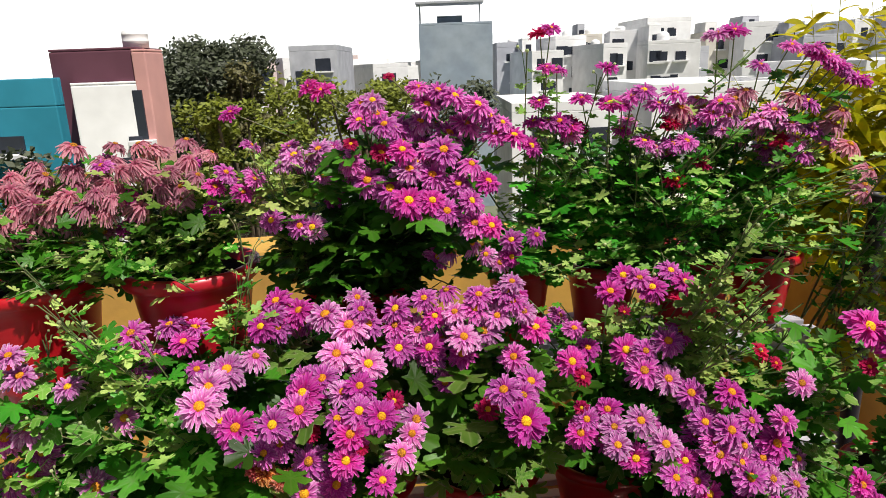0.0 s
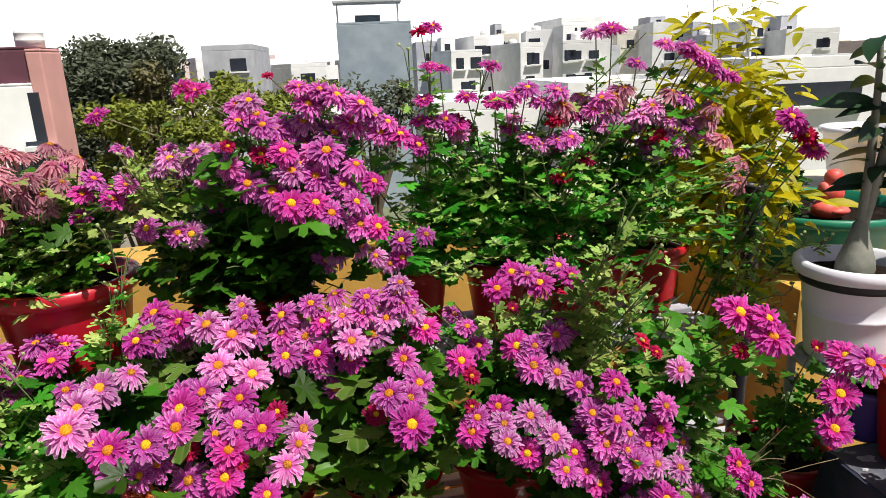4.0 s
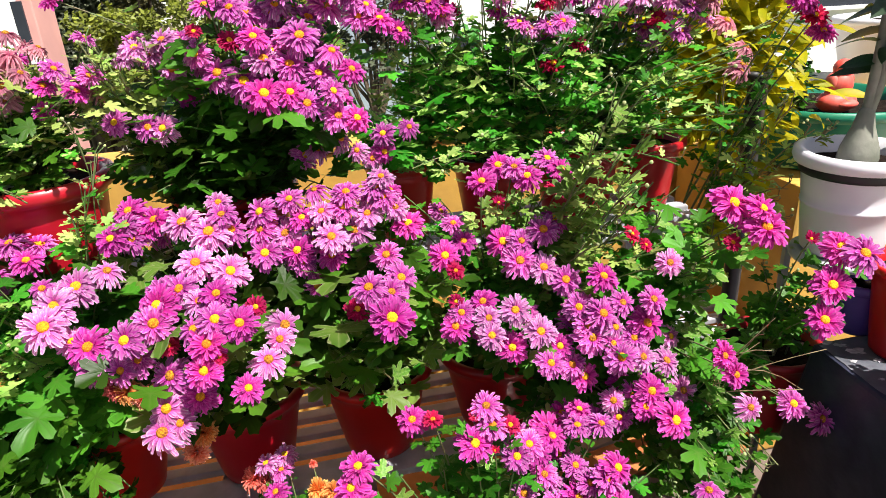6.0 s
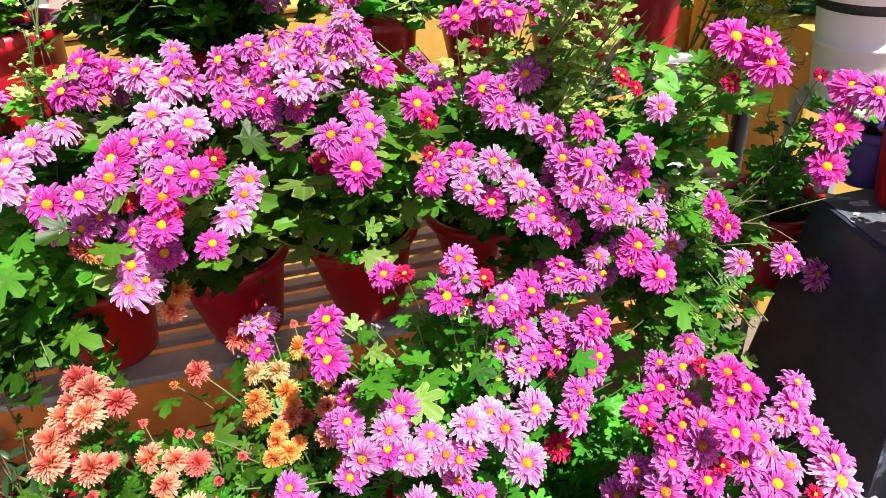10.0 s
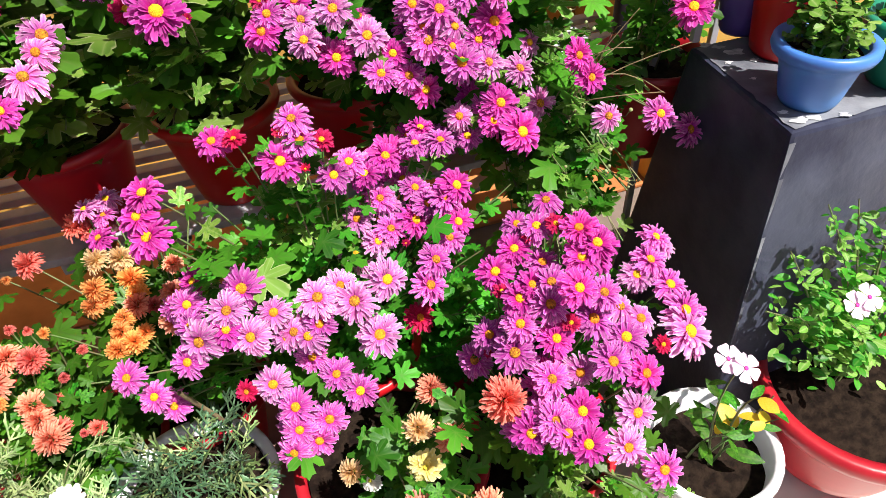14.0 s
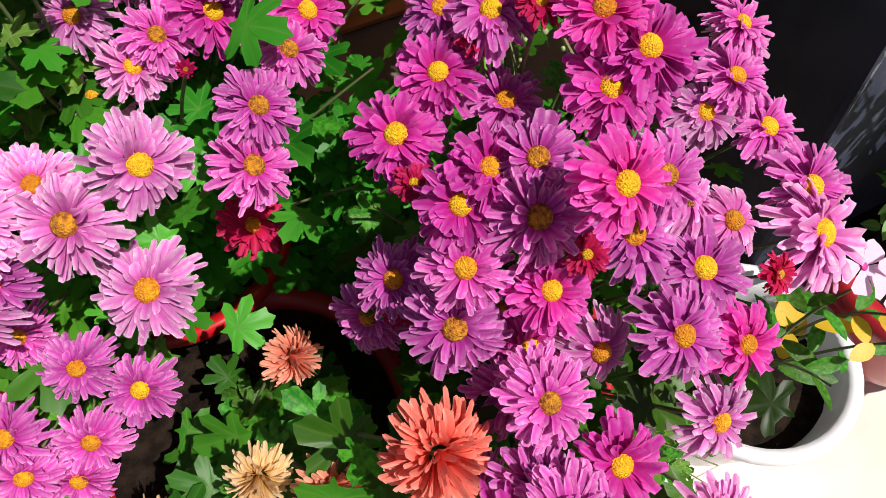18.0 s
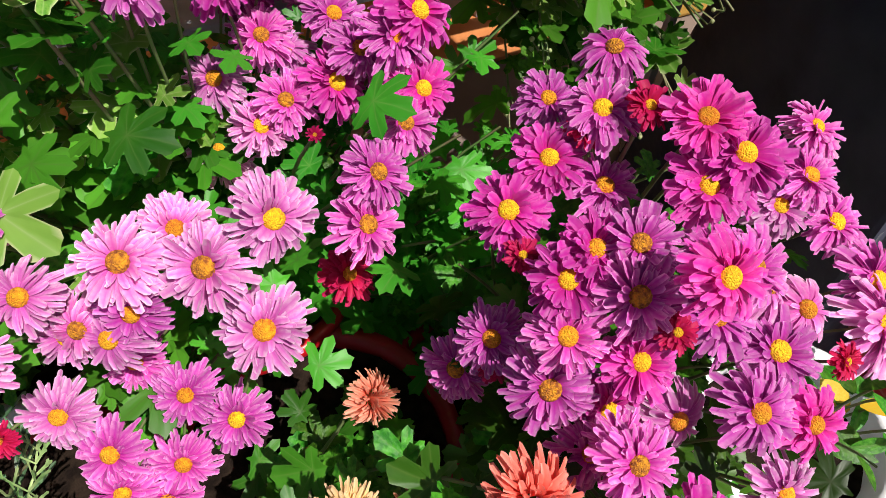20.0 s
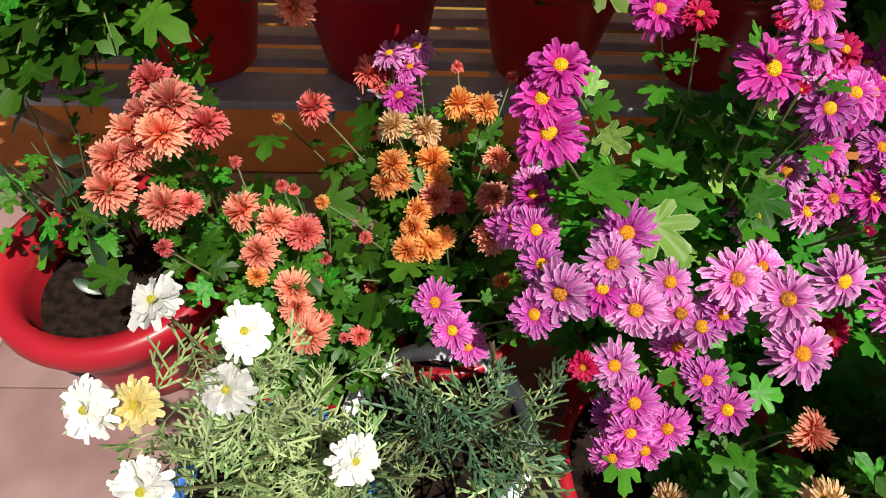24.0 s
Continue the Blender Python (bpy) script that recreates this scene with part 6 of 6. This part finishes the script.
HOUSES = [("grey", 4.1, 6.3, 52, 2.74), ("white", 5.5, 7.8, 47, 2.18), ("white", 7.9, 10.2, 50, 3.06), ("cream", 11.3, 13.1, 56, 3.43), ("white", 9.9, 11.6, 45, 2.31), ("white", 12.2, 14.1, 48, 3.36), ("white", 14.5, 17.8, 50, 4.07), ("white", 13.3, 16.5, 43, 2.41), ("grey", 16.4, 18.1, 46, 1.89), ("cream", 21.2, 24.2, 54, 3.16), ("white", 22.4, 26.0, 50, 3.49), ("grey", 24.0, 27.0, 46, 2.56), ("white", 30.4, 34.7, 52, 3.64), ("white", 32.1, 36.0, 48, 2.59)]
for colour, x0, x1, y0, top in HOUSES:
    w = x1 - x0
    wins = [(rg.uniform(-0.75, 0.75), top - 0.75 - 1.5 * k, rg.uniform(0.45, 0.9), rg.uniform(0.5, 0.8)) for k in range(3) for _ in range(2 + (w > 2.5))]
    building(x0, x1, y0, 6, top, colour, "flat-roofed town house with small dark windows and ledges", wins, turn=rg.uniform(-12, 12), roof=rg.uniform(0.15, 0.4))
    if rg.random() < 0.7:
        u = rg.uniform(0.3, 0.7)
        tank((x0 + w * u, y0 + 2.0, top + 0.01), rg.uniform(0.28, 0.4), rg.uniform(0.5, 0.8), rg.choice(("white plastic water tank on a flat roof", "pale plastic water tank on a town house roof")))
    if rg.random() < 0.6:
        building(x0 + w * 0.1, x0 + w * rg.uniform(0.35, 0.5), y0 + 2.5, 2.4, top + rg.uniform(0.8, 1.4), rg.choice(("white", "grey")), "small stair-head on a flat roof", [(0.1, top + 0.4, 0.4, 0.5)], name="stair_head", roof=0.1)
building(2.4, 6.4, 24.0, 7, -0.2, "white", "low white house below the terrace", [(-0.4, -1.2, 0.9, 0.9), (0.5, -1.3, 1.0, 1.0)])
building(6.8, 12.0, 22.0, 7, 0.35, "white", "low white house below the terrace", [(-0.4, -0.8, 0.9, 0.9), (0.5, -0.9, 1.0, 1.0)])
building(12.4, 19.0, 20.0, 7, 0.9, "white", "white house with a dark shaded balcony", [(-0.4, 0.1, 3.0, 0.7), (0.5, -0.9, 1.0, 1.0)])
bar = thing("roof_canopy", (0.5, 45.5, 4.2), "thin grey roof canopy on posts", "canopy")
part("sheet", box_mesh("sheet", (4.4, 2.0, 0.14), PLASTER["grey"], 0.02), bar, pose(0.54, 45.8, 5.5))
for x in (-1.4, 2.5):
    part("post", box_mesh("post", (0.1, 0.1, 1.2), PLASTER["grey"], 0.01), bar, pose(x, 45.4, 4.85))

BARK = mat("bark", (0.12, 0.09, 0.06), 0.9, vary=0.3, scale=4)
FAR_LEAF = mat("tree_leaf_dark", (0.055, 0.068, 0.034), 0.6, island=0.9, trans=0.2)
FAR_LIME = mat("tree_leaf_lime", (0.17, 0.20, 0.018), 0.6, island=1.2, trans=0.25)
FAR_OLIVE = mat("tree_leaf_olive", (0.12, 0.11, 0.035), 0.6, island=1.0, trans=0.2)


def tree(at, h, spread, material, label, seed, n=2600, leaf=0.16):
    """A tapered trunk with limbs and a crown of many small leaves in uneven clumps."""
    rg = random.Random(seed)
    t = thing("tree", at, label, "tree", "far trees")
    o = Vector(at)
    vs, fs = [], []
    clumps = []
    tube(vs, fs, [o, o + Vector((0.1, 0, h * 0.3)), o + Vector((0.0, 0.1, h * 0.55))], h * 0.035, h * 0.02, 7)
    for k in range(22):
        a = rg.uniform(0, 6.28)
        e = o + Vector((spread * rg.uniform(0.2, 0.95) * math.cos(a), spread * rg.uniform(0.2, 0.95) * math.sin(a), h * rg.uniform(0.70, 0.97)))
        tube(vs, fs, [o + Vector((0, 0, h * rg.uniform(0.3, 0.5))), o.lerp(e, 0.6) + Vector((0, 0, h * 0.1)), e], h * 0.012, h * 0.003, 5)
        clumps.append((e, spread * rg.uniform(0.16, 0.42)))
    part("trunk", mesh_of("trunk", vs, fs, BARK), t)
    vs, fs = [], []
    for k in range(n):
        c, r = rg.choice(clumps)
        d = Vector((rg.gauss(0, 1), rg.gauss(0, 1), rg.gauss(0, 0.8)))
        p = c + d.normalized() * r * rg.uniform(0.4, 1.0)
        u = Vector((rg.uniform(-1, 1), rg.uniform(-1, 1), rg.uniform(-0.6, 0.6))).normalized()
        w = u.orthogonal().normalized()
        s = leaf * rg.uniform(0.6, 1.4)
        q = len(vs)
        vs += [tuple(p - u * s), tuple(p + w * s * 0.5), tuple(p + u * s), tuple(p - w * s * 0.5)]
        fs.append((q, q + 1, q + 2, q + 3))
    part("crown", mesh_of("crown", vs, fs, material, False), t, kind="stuff")


tree((-7.9, 20, -8), 10.35, 2.1, FAR_LEAF, "large dark green tree among the houses", 1, 17000, 0.075)
tree((-6.7, 20.5, -8), 10.45, 2.0, FAR_LEAF, "tall dark green tree among the houses", 2, 17000, 0.075)
tree((-5.9, 19.5, -8), 9.9, 1.1, FAR_OLIVE, "olive-brown tree crown beside the dark trees", 10, 6000, 0.07)
tree((-5.0, 16, -8), 9.0, 1.15, FAR_LIME, "sunlit yellow-green tree top", 3, 6500, 0.07)
tree((-4.1, 17, -8), 8.6, 1.1, FAR_LIME, "sunlit yellow-green tree top", 4, 6500, 0.07)
tree((-2.6, 22, -8), 9.1, 1.7, FAR_LIME, "green tree top below the houses", 5, 6400, 0.09)
tree((-9.3, 13, -8), 8.4, 1.2, FAR_LEAF, "green tree beside the teal house", 6, 3000, 0.09)
tree((-7.6, 13, -8), 7.9, 1.2, FAR_LIME, "green tree top before the white house", 9, 3000, 0.09)
tree((-6.6, 30, -8), 9.6, 2.6, FAR_LIME, "pale green tree crowns behind", 7, 3400, 0.14)
tree((0.2, 27, -8), 8.8, 2.2, FAR_LEAF, "green tree below the blue-grey building", 8, 2600, 0.12)


# ---- side things ----
CAUDEX = mat("caudex_grey", (0.24, 0.24, 0.20), 0.7, second=(0.17, 0.18, 0.14), scale=25, vary=0.2, bump=0.3, bscale=90)
rose = thing("desert_rose", (1.0, 1.14, 1.06), "desert rose with a swollen grey base and long dark leaves", "plant")
part("caudex", lathe("caudex", [(0.034, 0.0), (0.036, 0.01), (0.033, 0.03), (0.026, 0.05), (0.019, 0.07), (0.013, 0.1), (0.001, 0.11)], CAUDEX, 20, 0.08), rose, pose(1.0, 1.14, 1.06))
rg = random.Random(3)
for tip in ((0.99, 1.14, 1.50), (1.03, 1.13, 1.42), (1.05, 1.15, 1.36)):
    vs, fs = [], []
    a, c = Vector((1.0, 1.14, 1.13)), Vector(tip)
    b = a.lerp(c, 0.5) + Vector((0.012, 0, 0.03))
    tube(vs, fs, [bez(a, b, c, k / 6) for k in range(7)], 0.010, 0.005, 7)
    part("branch", mesh_of("branch", vs, fs, CAUDEX), rose)
    for k in range(13):
        t = 0.3 + 0.7 * k / 12
        q = bez(a, b, c, t)
        an = k * 2.4 + rg.random()
        d = Vector((math.cos(an), math.sin(an), rg.uniform(-0.1, 0.4))).normalized()
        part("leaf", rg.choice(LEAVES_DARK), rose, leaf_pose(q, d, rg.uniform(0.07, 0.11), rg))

FIGRED = mat("painted_clay_red", (0.70, 0.07, 0.05), 0.5, second=(0.76, 0.16, 0.13), scale=20, vary=0.2, bump=0.2)
bm = bmesh.new()
for r, x, y, z, sx, sz in ((0.045, 0, 0, 0.03, 1.3, 0.7), (0.036, 0, 0, 0.075, 1.0, 1.1), (0.026, 0, -0.005, 0.118, 1.0, 1.0), (0.018, -0.03, 0, 0.085, 0.7, 1.3), (0.018, 0.03, 0, 0.085, 0.7, 1.3), (0.022, 0.0, -0.035, 0.028, 1.5, 0.6)):
    bmesh.ops.create_uvsphere(bm, u_segments=14, v_segments=10, radius=r, matrix=Matrix.Translation((x, y, z)) @ Matrix.Diagonal((sx, 1, sz, 1)))
me = bpy.data.meshes.new("figurine")
bm.to_mesh(me)
bm.free()
me.materials.append(FIGRED)
me.polygons.foreach_set("use_smooth", [True] * len(me.polygons))
fig = tagged(new("figurine", me), "small red-painted clay figurine in the green tub", "figurine")
fig.matrix_basis = pose(1.37, 1.72, 1.014, 0, 0, 15)
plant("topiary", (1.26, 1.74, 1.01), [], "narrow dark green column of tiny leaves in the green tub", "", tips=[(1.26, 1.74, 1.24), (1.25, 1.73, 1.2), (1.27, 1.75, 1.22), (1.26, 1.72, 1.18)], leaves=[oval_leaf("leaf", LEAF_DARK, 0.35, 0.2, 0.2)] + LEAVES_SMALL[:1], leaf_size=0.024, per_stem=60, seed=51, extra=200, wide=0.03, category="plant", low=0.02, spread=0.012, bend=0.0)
pot("flower_pot", (1.9, 2.24, 0.987), 0.16, 0.22, POT_WHITE, "white plastic pot on the parapet ledge", 0.75, 0.014, "side pots")

# periwinkle flowers: five broad petals with a pink eye
PERI_P = mat("periwinkle_petal", (0.76, 0.50, 0.72), 0.6, second=(0.82, 0.64, 0.78), scale=60, trans=0.3)
PERI_E = mat("periwinkle_eye", (0.62, 0.02, 0.25), 0.6)
vs, fs = [], []
for i in range(5):
    a = 2 * math.pi * i / 5
    s = len(vs)
    for r, w in ((0.1, 0.06), (0.45, 0.30), (0.8, 0.48), (1.0, 0.34)):
        for k in (-1, 0, 1):
            vs.append((r * math.cos(a) - k * w * math.sin(a), r * math.sin(a) + k * w * math.cos(a), 0.06 * r + 0.03 * (i % 2) - 0.04 * abs(k)))
    for j in range(3):
        for k in range(2):
            q = s + 3 * j + k
            fs.append((q, q + 1, q + 4, q + 3))
PERI_MESH = mesh_of("flower", vs, fs, PERI_P)
PERI_EYE = lathe("eye", [(0.001, 0.09), (0.12, 0.08), (0.16, 0.05), (0.001, 0.02)], PERI_E, 10)
peri = next(o for o in scene.objects if o.name == "periwinkle")
shrub = next(o for o in scene.objects if o.name == "shrub")
for p, owner in ((PERI[1], peri), ((0.80, 0.555, 0.495), peri), (PERI[0], shrub), ((1.005, 0.60, 0.54), shrub)):
    f = part("flower", PERI_MESH, owner, facing(p, (0.1, -0.5, 0.8), 20, 0.021))
    e = new("eye", PERI_EYE)
    e.parent = f

# a dry support stick and wiry withered stalks
stick = thing("plant_stick", (0.02, 0.76, 0.25), "thin grey wooden plant stick leaning among the flowers", "stick")
vs, fs = [], []
tube(vs, fs, [(0.03, 0.80, 0.22), (0.025, 0.75, 0.36), (0.012, 0.70, 0.50)], 0.004, 0.0035, 6)
part("rod", mesh_of("rod", vs, fs, STEM_DRY), stick)
wiry = thing("dry_stalks", (0.70, 1.05, 0.6), "pale withered stalks with curled tips", "plant")
rg = random.Random(8)
for k in range(9):
    a = Vector((0.68 + rg.uniform(-0.03, 0.04), 1.02, 0.66))
    c = Vector((0.66 + rg.uniform(-0.06, 0.18), 0.94 + rg.uniform(-0.04, 0.05), 0.78 + rg.uniform(-0.08, 0.08)))
    b = a.lerp(c, 0.5) + Vector((rg.uniform(-0.07, 0.05), -0.02, rg.uniform(0.0, 0.12)))
    vs, fs = [], []
    tube(vs, fs, [bez(a, b, c, k2 / 6) for k2 in range(7)], 0.0011, 0.0007, 4)
    part("stalk", mesh_of("stalk", vs, fs, STEM_DRY), wiry)

fallen = thing("fallen_flower", (0.70, 0.36, 0.02), "fallen crimson chrysanthemum head on the pale floor", "flower")
part("petals", head("crimson", "droop")[0][0], fallen, facing((0.70, 0.36, 0.02), (-0.3, -0.4, 0.8), 30, 0.022))
# ---- small litter on the floor ----
CHIP = mat("litter_dark", (0.05, 0.03, 0.025), 0.8)
rg = random.Random(12)
me = oval_leaf("litter_leaf", CHIP, 0.2, 0.1, 0.3)
for k in range(26):
    x, y = rg.uniform(0.75, 1.4), rg.uniform(0.1, 0.55)
    o = tagged(new("litter_leaf", me), "tiny dark dry leaf on the pale floor", "litter", "floor litter")
    o.matrix_basis = pose(x, y, 0.006, rg.uniform(-10, 10), 0, rg.uniform(0, 360)) @ Matrix.Scale(rg.uniform(0.008, 0.02), 4)

# ---- floor pieces, last ----
tile = box_mesh("tile", (0.298, 0.298, 0.012), TILE_SHADED, 0.002)
for i in range(-13, 4):
    for j in range(-14, 2):
        u, v = 0.3 * i - 0.26 + 0.15, 0.3 * j - 0.15
        p = rk(u, v, 0.0)
        if v < 0.25:
            part("tile", tile, floor, Matrix.Translation(p) @ RROT)
big = box_mesh("slab", (0.597, 0.597, 0.012), SLAB_SUNLIT, 0.002)
for i in range(0, 5):
    for j in range(-5, 3):
        p = rk(1.245 + 0.6 * i, -0.6 + 0.6 * j - 0.45, 0.0)
        if j < 1 or i > 1:
            part("slab", big, slab, Matrix.Translation(p) @ RROT)
